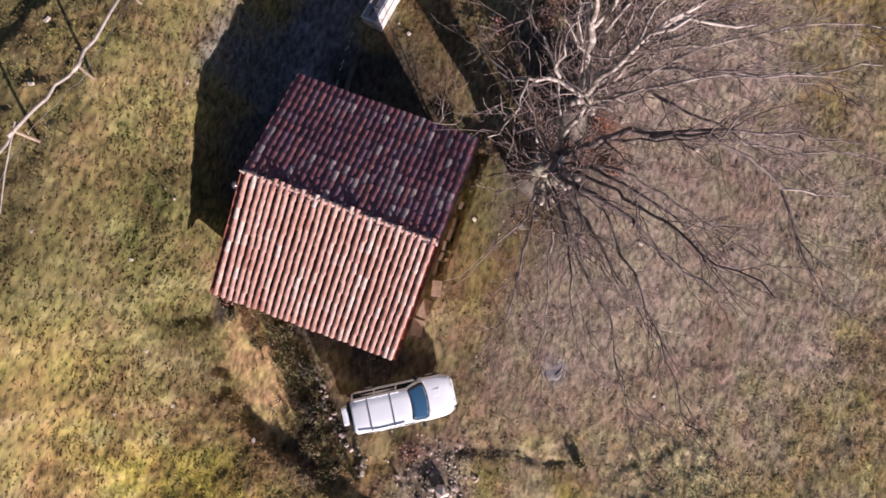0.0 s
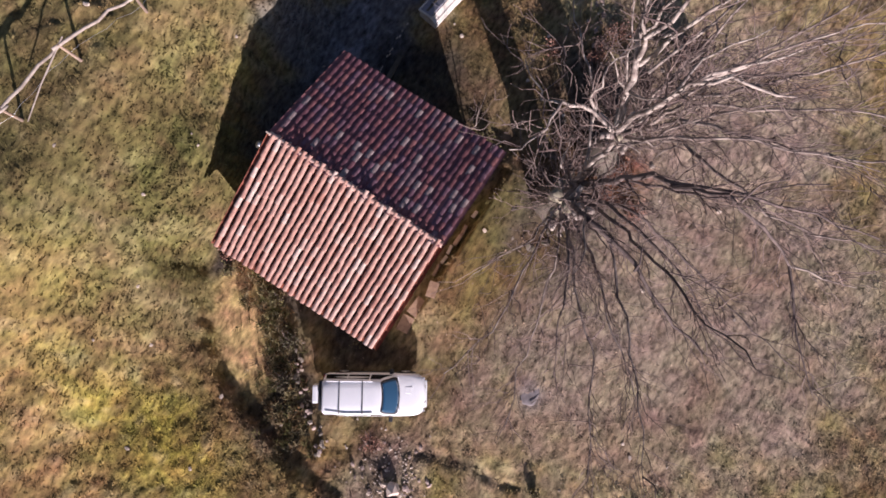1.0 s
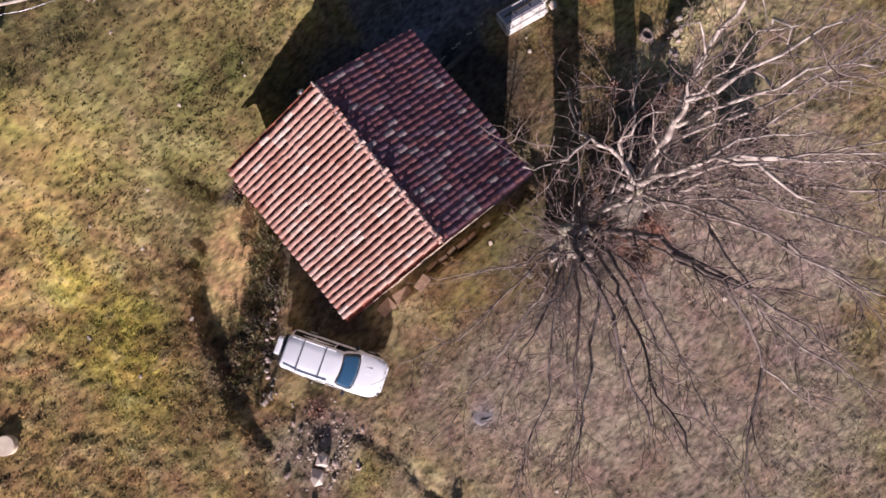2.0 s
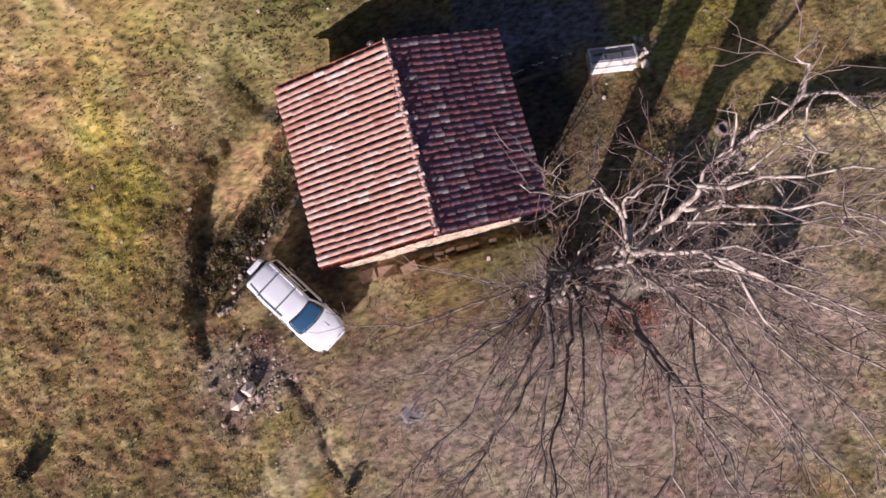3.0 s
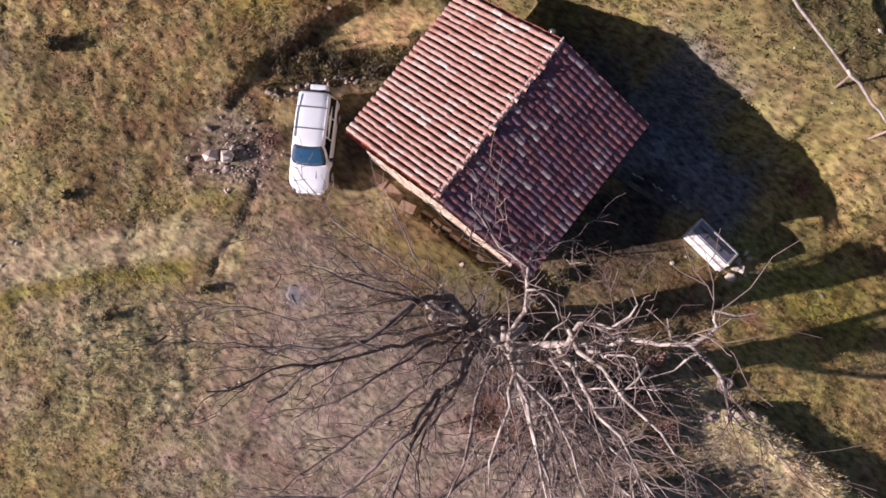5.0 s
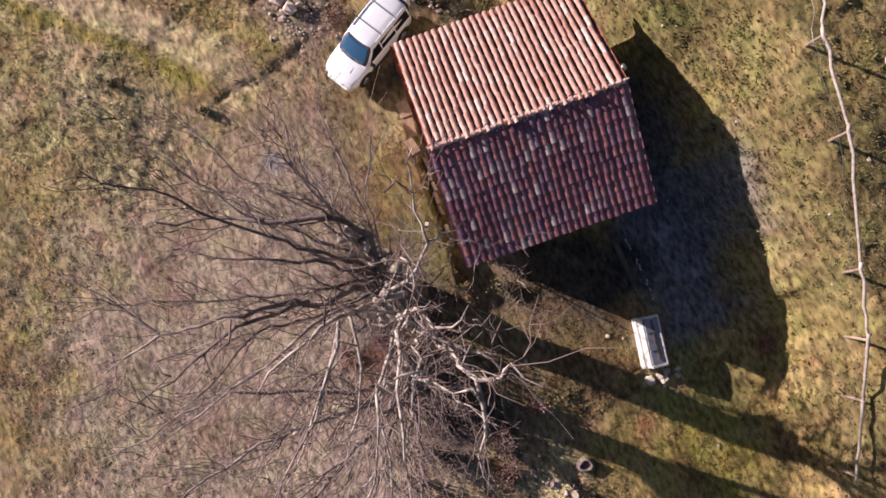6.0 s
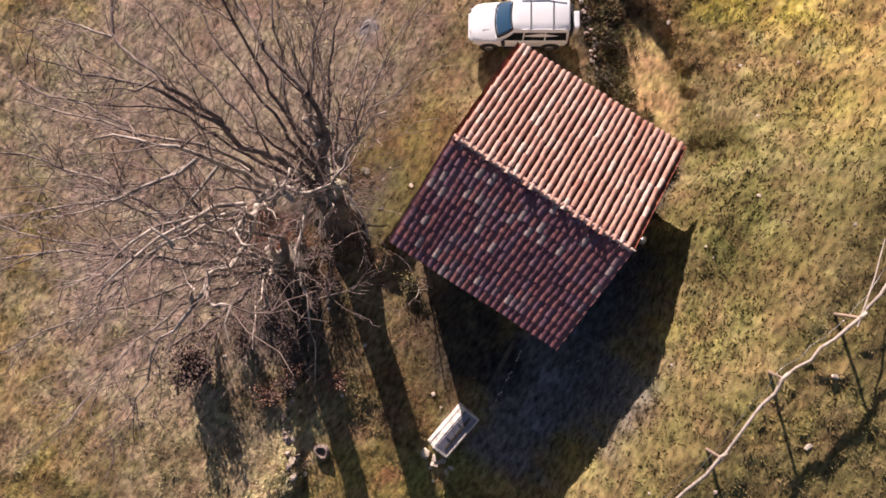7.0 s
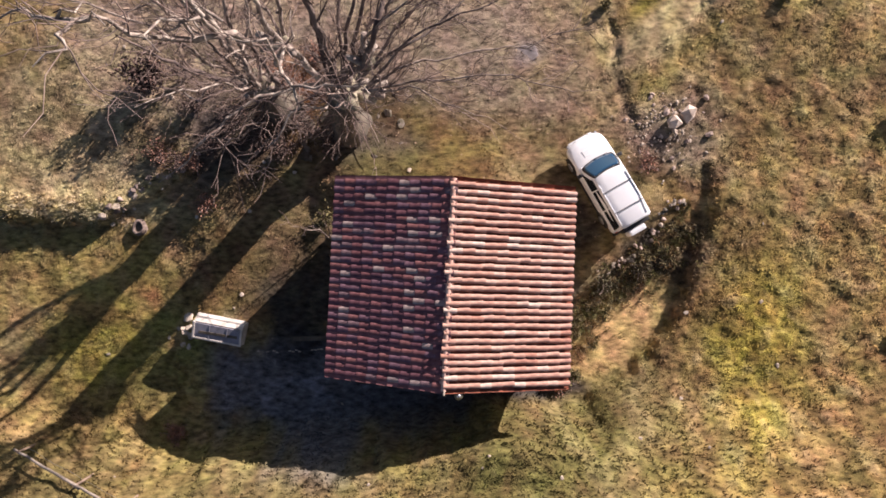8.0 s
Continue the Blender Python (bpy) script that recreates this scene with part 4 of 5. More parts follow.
for p, q in zip(tops, tops[1:]):
    n = 6
    side = (q - p).cross(Vector((0, 0, 1))).normalized()
    pts = [p.lerp(q, k / n) + Vector((0, 0, 0.05 * math.sin(k * 2.1))) + side * rf.uniform(-0.05, 0.05) for k in range(n + 1)]
    pts = [p + (p - q).normalized() * 0.25] + pts + [q + (q - p).normalized() * 0.25]
    v, f = [], []
    tube([FI @ a for a in pts], [0.062] + [0.06 - 0.002 * k for k in range(n + 1)] + [0.045], 8, v, f)
    f += [tuple(range(8))[::-1], tuple(range(len(v) - 8, len(v)))]
    part("pole_rail", mesh_of("pole_rail", v, f, M_RAIL, True), M_RAIL, fence)
    pts = [Vector((a.x, a.y, a.z - 0.55 + rf.uniform(-0.04, 0.04))) for a in pts[1:-1]]
    v, f = [], []
    tube([FI @ a for a in pts], [0.006] * len(pts), 5, v, f)
    part("wire", mesh_of("wire", v, f, M_STEEL, True), M_STEEL, fence)

# thin pole that slid off the rail
v, f = [], []
tube([FI @ p for p in (tops[2] + Vector((-0.05, 0.3, 0.05)), tops[2].lerp(tops[1], 0.5) + Vector((0.28, 0, -0.2)), tops[1] + Vector((0.62, 0.1, -0.45)))], [0.03, 0.027, 0.02], 6, v, f)
part("loose_pole", mesh_of("loose_pole", v, f, M_RAIL, True), M_RAIL, fence)

# ---- trees ----
rb = random.Random(21)


def grow(points, r0, r1, verts, faces, tv, tf, depth, bend=0.10, twigs=1.0):
    """A limb through given places, with side branches and twigs."""
    pts = []
    for a, b in zip(points, points[1:]):
        n = max(2, int((b - a).length / (0.5 if depth >= 2 else 0.3)))
        for k in range(n):
            pts.append(a.lerp(b, k / n))
    pts.append(points[-1])
    m = len(pts)
    for k in range(1, m - 1):
        pts[k] = pts[k] + Vector((rb.gauss(0, 1), rb.gauss(0, 1), rb.gauss(0, 1))) * bend * 0.45
    for k in range(1, m - 1):
        pts[k] = (pts[k - 1] + pts[k] * 4 + pts[k + 1]) / 6
    radii = [(r0 + (r1 - r0) * (k / (m - 1)) ** 0.8) * (1 + 0.10 * math.sin(k * 2.3 + r0 * 90)) for k in range(m)]
    thick = r0 > 0.035
    tube(pts, radii, 8 if r0 > 0.08 else 6 if thick else 4, verts if thick else tv, faces if thick else tf)
    total = sum((b - a).length for a, b in zip(pts, pts[1:]))
    if depth <= 0:
        return
    count = int(total * (1.25 if depth >= 2 else 1.7) * twigs + rb.random())
    for _ in range(count):
        f = rb.uniform(0.15, 1.0)
        k = min(int(f * (m - 1)), m - 2)
        base = pts[k]
        d = (pts[k + 1] - pts[k]).normalized()
        out = Vector((rb.gauss(0, 1), rb.gauss(0, 1), rb.gauss(0, 0.7)))
        out = (out - d * out.dot(d)).normalized()
        way = (d * rb.uniform(0.8, 1.6) + out * rb.uniform(0.4, 0.9) + Vector((0, 0, 0.15))).normalized()
        rr = max(0.010, radii[k] * rb.uniform(0.2, 0.55))
        ln = rb.uniform(0.45, 1.0) * (2.5 if depth >= 2 else 1.15) * (1.15 - 0.4 * f)
        mid = base + way * ln * 0.5 + Vector((rb.gauss(0, 0.1), rb.gauss(0, 0.1), rb.gauss(0, 0.1))) * ln * 0.9
        end = base + way * ln + Vector((0, 0, 0.08 * ln))
        grow([base, mid, end], max(0.011, min(rr, radii[k] * 0.75)), 0.006, verts, faces, tv, tf, depth - 1, bend * 0.7, twigs)


def make_tree(x, y, trunk, trunk_r, boughs, heads, label, shoots=60):
    """A pollard: a thick trunk through given places, knobbly heads, and boughs of (places, radius, bark, twigs, tangle)."""
    zg = ground_z(x, y) - 0.15
    tree = thing("tree", x, y, zg, 0, label, "tree", "old trees by the house")
    inv = Vector((x, y, zg))
    verts, faces = [], []
    way = [Vector((x, y, zg))] + [Vector(p) for p in trunk]
    pts = []
    for a, b in zip(way, way[1:]):
        pts += [a.lerp(b, k / 3) for k in range(3)]
    pts.append(way[-1])
    pts = [p + Vector((rb.gauss(0, 0.07), rb.gauss(0, 0.07), 0)) for p in pts]
    n = len(pts)
    tube([p - inv for p in pts], [trunk_r * (1.6 if k == 0 else 1.2 if k == 1 else 1.0 - 0.25 * k / n) for k in range(n)], 20, verts, faces)
    faces.append(tuple(range(len(verts) - 20, len(verts))))
    me = mesh_of("trunk", verts, faces, M_TRUNK, True)
    for v in me.vertices:
        k = noise.noise(Vector((v.co.x * 1.9 + x, v.co.y * 1.9, v.co.z * 0.6)))
        v.co.x *= 1 + 0.3 * k
        v.co.y *= 1 + 0.3 * k
    part("trunk", me, M_TRUNK, tree, "thick dark mossy pollarded trunk")
    top = Vector(trunk[-1]) - inv
    for p, size in heads:
        bm = lump(rb, size, 0.3, 0.8, 3)
        bm.transform(Matrix.Translation(Vector(p) - inv) @ pose(0, 0, 0, rb.uniform(-25, 25), rb.uniform(-25, 25), rb.uniform(0, 360)))
        part("pollard_head", bm, M_HEAD, tree, "pale knobbly cut head with moss", smooth=True)
        for k in range(4):
            a = rb.uniform(0, 6.28)
            o = Vector(p) - inv + Vector((math.cos(a), math.sin(a), 0.1)) * size * 0.3
            q = o + Vector((math.cos(a), math.sin(a), rb.uniform(0.3, 1.1))) * rb.uniform(0.3, 0.7)
            sv, sf = [], []
            tube([o, (o + q) / 2 + Vector((0, 0, 0.06)), q], [0.13, 0.10, 0.085], 8, sv, sf)
            sf.append(tuple(range(len(sv) - 8, len(sv))))
            part("stub", mesh_of("stub", sv, sf, M_BARK_PALE, True), M_BARK_PALE, tree)
    tv, tf = [], []
    for k in range(shoots):
        a, e = rb.uniform(0, 6.28), rb.uniform(-0.2, 1.3)
        p = top + Vector((math.cos(a) * trunk_r * 0.7, math.sin(a) * trunk_r * 0.7, -abs(rb.gauss(0, 1.4))))
        d = Vector((math.cos(a) * math.cos(e), math.sin(a) * math.cos(e), math.sin(e)))
        ln = rb.uniform(0.8, 2.6)
        grow([p, p + d * ln * 0.5 + Vector((0, 0, 0.1)), p + d * ln + Vector((0, 0, 0.3 * ln))], rb.uniform(0.012, 0.024), 0.006, tv, tf, tv, tf, 1, 0.14, 0.6)
    for points, r, bark, twigs, tangle in boughs:
        lv, lf = [], []
        p = [Vector(q) - inv for q in points]
        grow(p, r * 0.82, max(0.012, r * 0.16), lv, lf, tv, tf, 2, 0.20, twigs)
        # a veil of long fine shoots that follow the limb
        span = sum((b - a).length for a, b in zip(p, p[1:]))
        for k in range(int(span * 3.6 * twigs)):
            i = rb.randrange(0, len(p) - 1)
            d = (p[i + 1] - p[i]).normalized()
            o = p[i].lerp(p[i + 1], rb.random())
            e = o + (d * rb.uniform(0.3, 1.2) + Vector((rb.gauss(0, 0.5), rb.gauss(0, 0.5), rb.gauss(0.05, 0.4)))).normalized() * rb.uniform(0.6, 2.0)
            m1 = o.lerp(e, 0.35) + Vector((rb.gauss(0, 0.08), rb.gauss(0, 0.08), rb.gauss(0, 0.08)))
            m2 = o.lerp(e, 0.7) + Vector((rb.gauss(0, 0.10), rb.gauss(0, 0.10), rb.gauss(0, 0.08)))
            tube([o, m1, m2, e], [0.012, 0.010, 0.008, 0.005], 3, tv, tf)
        # crooked spurs
        for k in range(tangle):
            i = rb.randrange(0, len(p) - 1)
            o = p[i].lerp(p[i + 1], rb.random())
            e = o + Vector((rb.gauss(0, 1), rb.gauss(0, 1), rb.gauss(0.1, 0.6))).normalized() * rb.uniform(0.5, 1.5)
            grow([o, o.lerp(e, 0.4) + Vector((rb.gauss(0, 0.2), rb.gauss(0, 0.2), rb.gauss(0, 0.2))), e], rb.uniform(0.02, 0.045), 0.008, lv, lf, tv, tf, 1, 0.4, 0.6)
        part("limb", mesh_of("limb", lv, lf, bark, True), bark, tree)
    tagged(part("crown", mesh_of("crown", tv, tf, M_TWIG, True), M_TWIG, tree, "tangle of bare leafless twigs"), kind="stuff")
    return tree


PB, DB, GB = M_BARK_PALE, M_BARK_DARK, M_BARK
# tall pale leaders of the first tree, crooked and forked towards the house
LEADERS = [
    ([(10.3, 4.3, 4.4), (10.25, 4.6, 7.5), (10.1, 4.8, 10.4)], 0.30, PB, 0.3, 3),
    ([(10.1, 4.8, 10.2), (9.7, 5.3, 11.8), (9.4, 5.6, 12.9), (8.9, 6.2, 13.7), (8.5, 6.5, 15.5), (8.3, 6.8, 16.1)], 0.16, PB, 0.7, 3),
    ([(8.3, 6.8, 16.1), (8.0, 6.8, 16.4), (7.7, 6.7, 16.4), (7.3, 7.2, 16.5)], 0.06, PB, 0.9, 1),
    ([(8.3, 6.8, 16.1), (8.4, 7.5, 16.0), (8.6, 8.2, 15.6), (8.7, 10.1, 14.5)], 0.055, PB, 0.9, 1),
    ([(9.4, 5.6, 12.9), (9.2, 5.3, 14.3), (8.9, 5.3, 14.9), (8.8, 6.0, 14.4)], 0.085, PB, 0.7, 2),
    ([(9.2, 5.3, 14.3), (9.5, 6.0, 15.4), (9.8, 7.3, 16.0), (10.0, 8.1, 15.8)], 0.07, PB, 0.8, 1),
]
FORKS = [
    ([(9.1, 5.9, 13.4), (9.2, 6.0, 15.4), (9.0, 6.2, 16.3), (9.5, 6.9, 16.2)], 0.06, PB, 0.8, 1),
    ([(9.5, 5.6, 12.7), (9.6, 5.9, 13.8), (10.1, 6.2, 14.8), (10.2, 7.0, 15.3), (11.2, 8.6, 14.8)], 0.085, PB, 0.8, 2),
    ([(10.1, 4.8, 10.3), (10.3, 4.9, 12.4), (10.6, 5.0, 14.3), (11.1, 5.1, 15.0), (12.6, 5.9, 14.4)], 0.12, PB, 0.8, 2),
    ([(10.6, 5.0, 14.2), (11.4, 6.3, 13.8), (12.1, 7.1, 13.5), (13.2, 8.2, 13.8)], 0.065, PB, 0.9, 1),
    ([(10.5, 5.0, 13.4), (10.6, 6.1, 13.4), (11.0, 7.0, 13.0), (11.8, 8.2, 12.8)], 0.06, PB, 0.8, 1),
    ([(10.7, 5.2, 14.1), (11.5, 6.3, 13.7), (12.6, 7.6, 14.3), (13.4, 8.4, 14.4)], 0.06, PB, 0.9, 0),
    ([(9.8, 5.6, 12.6), (10.4, 7.0, 13.8), (10.8, 8.6, 14.0), (11.0, 10.0, 13.8)], 0.055, PB, 0.8, 1),
]
CROOKS = [
    ([(10.1, 4.8, 10.3), (8.9, 4.4, 11.7), (8.4, 3.9, 12.3), (8.4, 3.6, 12.0), (8.3, 2.3, 13.1), (8.0, 1.9, 13.3)], 0.085, PB, 0.8, 2),
    ([(8.4, 3.9, 12.3), (8.0, 3.8, 12.2), (7.4, 4.1, 12.0), (7.0, 4.6, 11.8)], 0.05, PB, 0.8, 1),
    ([(9.2, 4.6, 11.5), (8.9, 4.3, 12.8), (8.8, 4.2, 13.8), (8.8, 4.6, 13.9), (9.1, 5.1, 13.7)], 0.055, PB, 0.6, 1),
    ([(10.2, 4.7, 6.6), (9.4, 6.4, 7.8), (8.4, 6.9, 8.5), (7.8, 7.3, 8.8), (6.6, 9.7, 7.0)], 0.085, PB, 0.6, 1),
    ([(7.8, 7.3, 8.8), (7.4, 6.6, 9.3), (6.5, 5.9, 9.3)], 0.04, PB, 0.8, 1),
]
# the dark fan that leans out over the meadow
FAN = [
    ([(10.3, 4.2, 4.6), (10.3, 3.8, 7.4), (10.1, 2.9, 9.0), (10.6, 2.1, 10.6), (12.3, 1.7, 10.8), (15.2, 0.8, 10.6)], 0.19, DB, 0.9, 3),
    ([(10.4, 4.2, 5.6), (10.7, 4.1, 7.8), (11.6, 4.2, 10.2), (13.0, 4.15, 12.5), (14.2, 4.1, 12.3), (15.6, 3.8, 11.4)], 0.18, DB, 0.8, 2),
    ([(15.6, 3.8, 11.4), (16.6, 2.4, 11.2), (17.9, 1.4, 11.0)], 0.055, DB, 0.9, 0),
    ([(15.6, 3.8, 11.4), (16.5, 4.1, 11.4), (17.4, 4.3, 11.3)], 0.05, GB, 0.9, 0),
    ([(11.9, 4.2, 10.8), (13.3, 4.3, 12.4), (14.8, 4.8, 12.3), (16.9, 5.4, 12.0)], 0.09, DB, 0.9, 1),
    ([(10.4, 3.9, 6.6), (11.5, 3.2, 9.6), (12.9, 2.6, 10.3), (15.1, 1.6, 10.4)], 0.11, DB, 0.9, 1),
]
SHOOTS = [
    ([(10.2, 4.7, 9.6), (11.1, 4.9, 12.2), (13.1, 5.6, 13.0), (15.6, 6.3, 13.0)], 0.085, GB, 1.0, 1),
    ([(10.4, 4.9, 8.6), (12.0, 6.2, 11.8), (13.6, 7.4, 12.4)], 0.07, GB, 1.0, 1),
    ([(10.4, 4.3, 6.4), (11.6, 4.5, 8.6), (13.4, 4.6, 11.0), (15.0, 5.7, 12.4)], 0.10, DB, 0.9, 1),
    ([(10.4, 3.7, 7.0), (11.4, 2.9, 9.2), (12.6, 2.0, 11.4), (14.6, 0.4, 14.6)], 0.10, DB, 1.0, 1),
    ([(10.3, 3.3, 8.3), (10.7, 2.0, 11.2), (10.9, 0.0, 12.8)], 0.075, GB, 1.0, 1),
    ([(10.3, 3.2, 7.8), (11.2, 1.0, 9.2), (11.8, -0.4, 9.5), (12.4, -2.0, 9.6)], 0.075, DB, 1.0, 1),
    ([(10.4, 3.4, 6.4), (12.9, 1.1, 7.6), (15.2, -1.0, 7.8)], 0.09, GB, 1.0, 1),
]
LOW_SHOOTS = [
    ([(10.3, 3.3, 5.8), (11.0, 1.6, 6.8), (12.1, -2.2, 6.0), (12.6, -4.2, 6.4)], 0.075, GB, 1.0, 1),
    ([(10.2, 3.3, 6.2), (10.2, 1.4, 7.4), (10.3, -1.7, 7.7), (9.8, -3.6, 8.2)], 0.065, GB, 1.0, 1),
    ([(10.4, 3.8, 6.2), (12.0, 3.9, 8.4), (15.0, 3.0, 8.6), (18.4, 2.2, 9.0)], 0.09, DB, 1.0, 1),
    ([(10.4, 3.4, 6.6), (11.7, 3.0, 8.0), (14.2, 0.0, 8.8), (16.0, -3.0, 9.6)], 0.085, GB, 1.0, 1),
    ([(10.4, 3.2, 5.8), (11.2, 2.0, 7.0), (13.6, -0.8, 7.4), (15.4, -4.0, 7.6)], 0.075, GB, 1.0, 1),
    ([(10.2, 3.2, 6.0), (9.9, 1.6, 7.6), (8.9, -0.6, 8.4)], 0.05, GB, 1.0, 1),
]
SECOND = [
    ([(10.9, 7.7, 3.2), (11.0, 7.4, 7.0), (11.3, 7.3, 10.4), (12.5, 6.9, 13.4)], 0.14, PB, 1.2, 2),
    ([(10.9, 7.8, 3.4), (9.8, 7.6, 7.4), (8.9, 8.3, 9.4), (8.3, 9.0, 10.0)], 0.09, PB, 1.2, 2),
    ([(11.0, 7.7, 3.4), (12.0, 7.6, 7.6), (14.6, 7.4, 9.8), (17.4, 8.2, 11.0)], 0.13, GB, 1.25, 1),
    ([(11.0, 7.9, 3.4), (12.0, 8.4, 7.6), (14.0, 9.4, 10.4), (16.2, 11.4, 12.0)], 0.12, GB, 1.25, 1),
    ([(10.9, 8.0, 3.4), (11.2, 9.0, 7.4), (11.4, 10.8, 9.6), (11.2, 13.2, 10.8)], 0.10, GB, 1.25, 1),
    ([(11.0, 7.6, 3.4), (12.4, 7.2, 7.0), (15.4, 5.8, 8.8), (18.8, 6.4, 9.4)], 0.11, GB, 1.25, 1),
    ([(11.0, 7.9, 3.2), (12.4, 8.6, 6.8), (15.6, 10.0, 8.4), (18.6, 10.8, 9.2)], 0.10, GB, 1.25, 1),
    ([(11.0, 8.0, 3.2), (12.0, 9.2, 6.8), (13.6, 11.6, 9.0), (15.0, 14.2, 10.2)], 0.09, GB, 1.25, 1),
    # these two low limbs are added, unseen, to cast the extra shadow bands
    ([(10.9, 7.6, 2.8), (10.7, 6.7, 4.0), (10.6, 6.4, 6.0), (10.9, 6.7, 8.4)], 0.25, DB, 0.5, 3),
    ([(11.0, 8.1, 2.6), (11.3, 9.7, 3.4), (11.4, 10.7, 4.6), (11.6, 11.7, 6.6)], 0.17, DB, 0.8, 3),
]
make_tree(10.3, 4.75, [(10.3, 4.6, 2.4), (10.32, 4.2, 5.0)], 0.66, LEADERS + FORKS + CROOKS + FAN + SHOOTS + LOW_SHOOTS,
          [((10.35, 4.0, 5.3), 0.85), ((10.45, 3.35, 4.8), 0.7), ((10.15, 4.8, 10.3), 0.45), ((10.2, 2.8, 9.0), 0.4)],
          "huge old pollarded tree, leafless, with pale crooked leaders", 70)
make_tree(10.9, 7.85, [(10.9, 7.8, 1.8), (10.9, 7.75, 3.6)], 0.60, SECOND,
          [((10.85, 7.6, 3.7), 0.8), ((11.5, 7.9, 3.3), 0.6)], "leafless pollarded tree with long straight shoots", 70)


def sapling(x, y, tall, stems, label):
    """A slender bare shrub of several thin stems."""
    zg = ground_z(x, y) - 0.05
    ob = thing("sapling", x, y, zg, 0, label, "sapling")
    tv, tf = [], []
    for k in range(stems):
        a = rb.uniform(0, 6.28)
        e = Vector((math.cos(a) * rb.uniform(0.3, 1.0), math.sin(a) * rb.uniform(0.3, 1.0), tall * rb.uniform(0.6, 1.0)))
        sv, sf = [], []
        grow([Vector((math.cos(a) * 0.08, math.sin(a) * 0.08, 0)), e * 0.5 + Vector((rb.gauss(0, 0.1), rb.gauss(0, 0.1), 0)), e], 0.036, 0.005, sv, sf, tv, tf, 2, 0.2, 0.45)
        part("stem", mesh_of("stem", sv, sf, M_BARK, True), M_BARK, ob)
    tagged(part("crown", mesh_of("crown", tv, tf, M_TWIG, True), M_TWIG, ob), kind="stuff")


sapling(5.3, 5.4, 5.2, 3, "slender leafless sapling in the shade behind the house")

# ---- stones, rubble and clutter ----
rk = random.Random(31)


def shard(rnd, size, flat):
    """A broken angular stone."""
    bm = bmesh.new()
    bmesh.ops.create_icosphere(bm, subdivisions=1, radius=size * 0.62)
    cuts = [(Vector((rnd.gauss(0, 1), rnd.gauss(0, 1), rnd.gauss(0, 1))).normalized(), size * rnd.uniform(0.22, 0.42)) for _ in range(5)]
    for v in bm.verts:
        for n, d in cuts:
            over = v.co.dot(n) - d
            if over > 0:
                v.co -= n * over
        v.co = Vector((v.co.x * 1.1, v.co.y * 0.9, v.co.z * flat * 1.1))
    return bm


def stone_at(name, parent, x, y, size, mat, flat=0.7, lift=0.0, cuts=2):
    ob = part(name, shard(rk, size, flat) if cuts == 1 else lump(rk, size, 0.22, flat, cuts), mat, parent)
    ob.matrix_parent_inverse = parent.matrix_world.inverted()
    ob.matrix_world = pose(x, y, ground_z(x, y) + size * flat * 0.22 + lift, rk.uniform(-20, 20), rk.uniform(-20, 20), rk.uniform(0, 360))
    return ob


heap = thing("rubble_heap", 10.9, -9.5, ground_z(10.9, -9.5), 0, "heap of grey and pale rubble stones in dry grass", "rubble")
for _ in range(75):
    a, r = rk.uniform(0, 6.28), abs(rk.gauss(0, 1.05))
    stone_at("stone", heap, 10.75 + r * math.cos(a) * 1.2, -9.55 + r * math.sin(a), 0.06 + 0.20 * rk.random() ** 2, M_RUBBLE if rk.random() < 0.78 else M_PALE, 0.5, max(0.0, 0.16 - 0.12 * r), 1)
for x, y, s in ((11.5, -10.05, 0.80), (11.15, -9.52, 0.66), (11.6, -9.2, 0.34), (10.7, -11.1, 0.3), (12.3, -10.95, 0.3)):
    stone_at("boulder", heap, x, y, s, M_BOULDER if s > 0.4 else M_RUBBLE, 0.7, 0.10 if s > 0.4 else 0.02, 1)
for _ in range(70):
    stone_at("stone", heap, 10.7 + rk.gauss(0, 1.0), -9.0 + rk.gauss(0, 0.8), rk.uniform(0.05, 0.13), M_PALE, 0.5, 0.02, 1)
WALL_LINE = [(4.3, -6.7), (5.0, -7.7), (5.5, -8.2), (6.3, -8.85), (6.8, -9.2), (7.45, -9.5), (7.7, -10.35)]
dry_wall = thing("dry_stone_wall", 6.2, -8.8, ground_z(6.2, -8.8), 0, "tumbled low dry stone wall behind the car", "wall")
for (x0, y0), (x1, y1) in zip(WALL_LINE, WALL_LINE[1:]):
    for i in range(7):
        f = rk.random()
        stone_at("stone", dry_wall, x0 + (x1 - x0) * f + rk.gauss(0, 0.10), y0 + (y1 - y0) * f + rk.gauss(0, 0.10), rk.uniform(0.12, 0.27), rk.choice((M_RUBBLE, M_RUBBLE, M_ROOTSTONE, M_ROOTSTONE, M_PALE)), 0.55, rk.choice((0, 0.06, 0.12)), 1)
ashes = thing("ash_heap", 14.0, -2.95, ground_z(14.0, -2.95), 20, "flat grey heap of bonfire ash with charred sticks", "ash heap")
bm = lump(rk, 0.8, 0.10, 0.07, 3)
bm.transform(Matrix.Diagonal((0.9, 1.3, 0.8, 1.0)))
part("ash", bm, M_ASH, ashes, smooth=True)
for k in range(2):
    a = rk.uniform(0, 6.28)
    part("charred_stick", rod(0.016, 0.012, rk.uniform(0.3, 0.7), (rk.gauss(0, 0.22), rk.gauss(0, 0.32), 0.05), (90, 0, math.degrees(a)), 6), M_TRUNK, ashes)
for k in range(4):
    stone_at("stone", ashes, 14.0 + rk.gauss(0, 0.4), -2.95 + rk.gauss(0, 0.5), rk.uniform(0.06, 0.12), M_RUBBLE, 0.5, 0.0, 1)
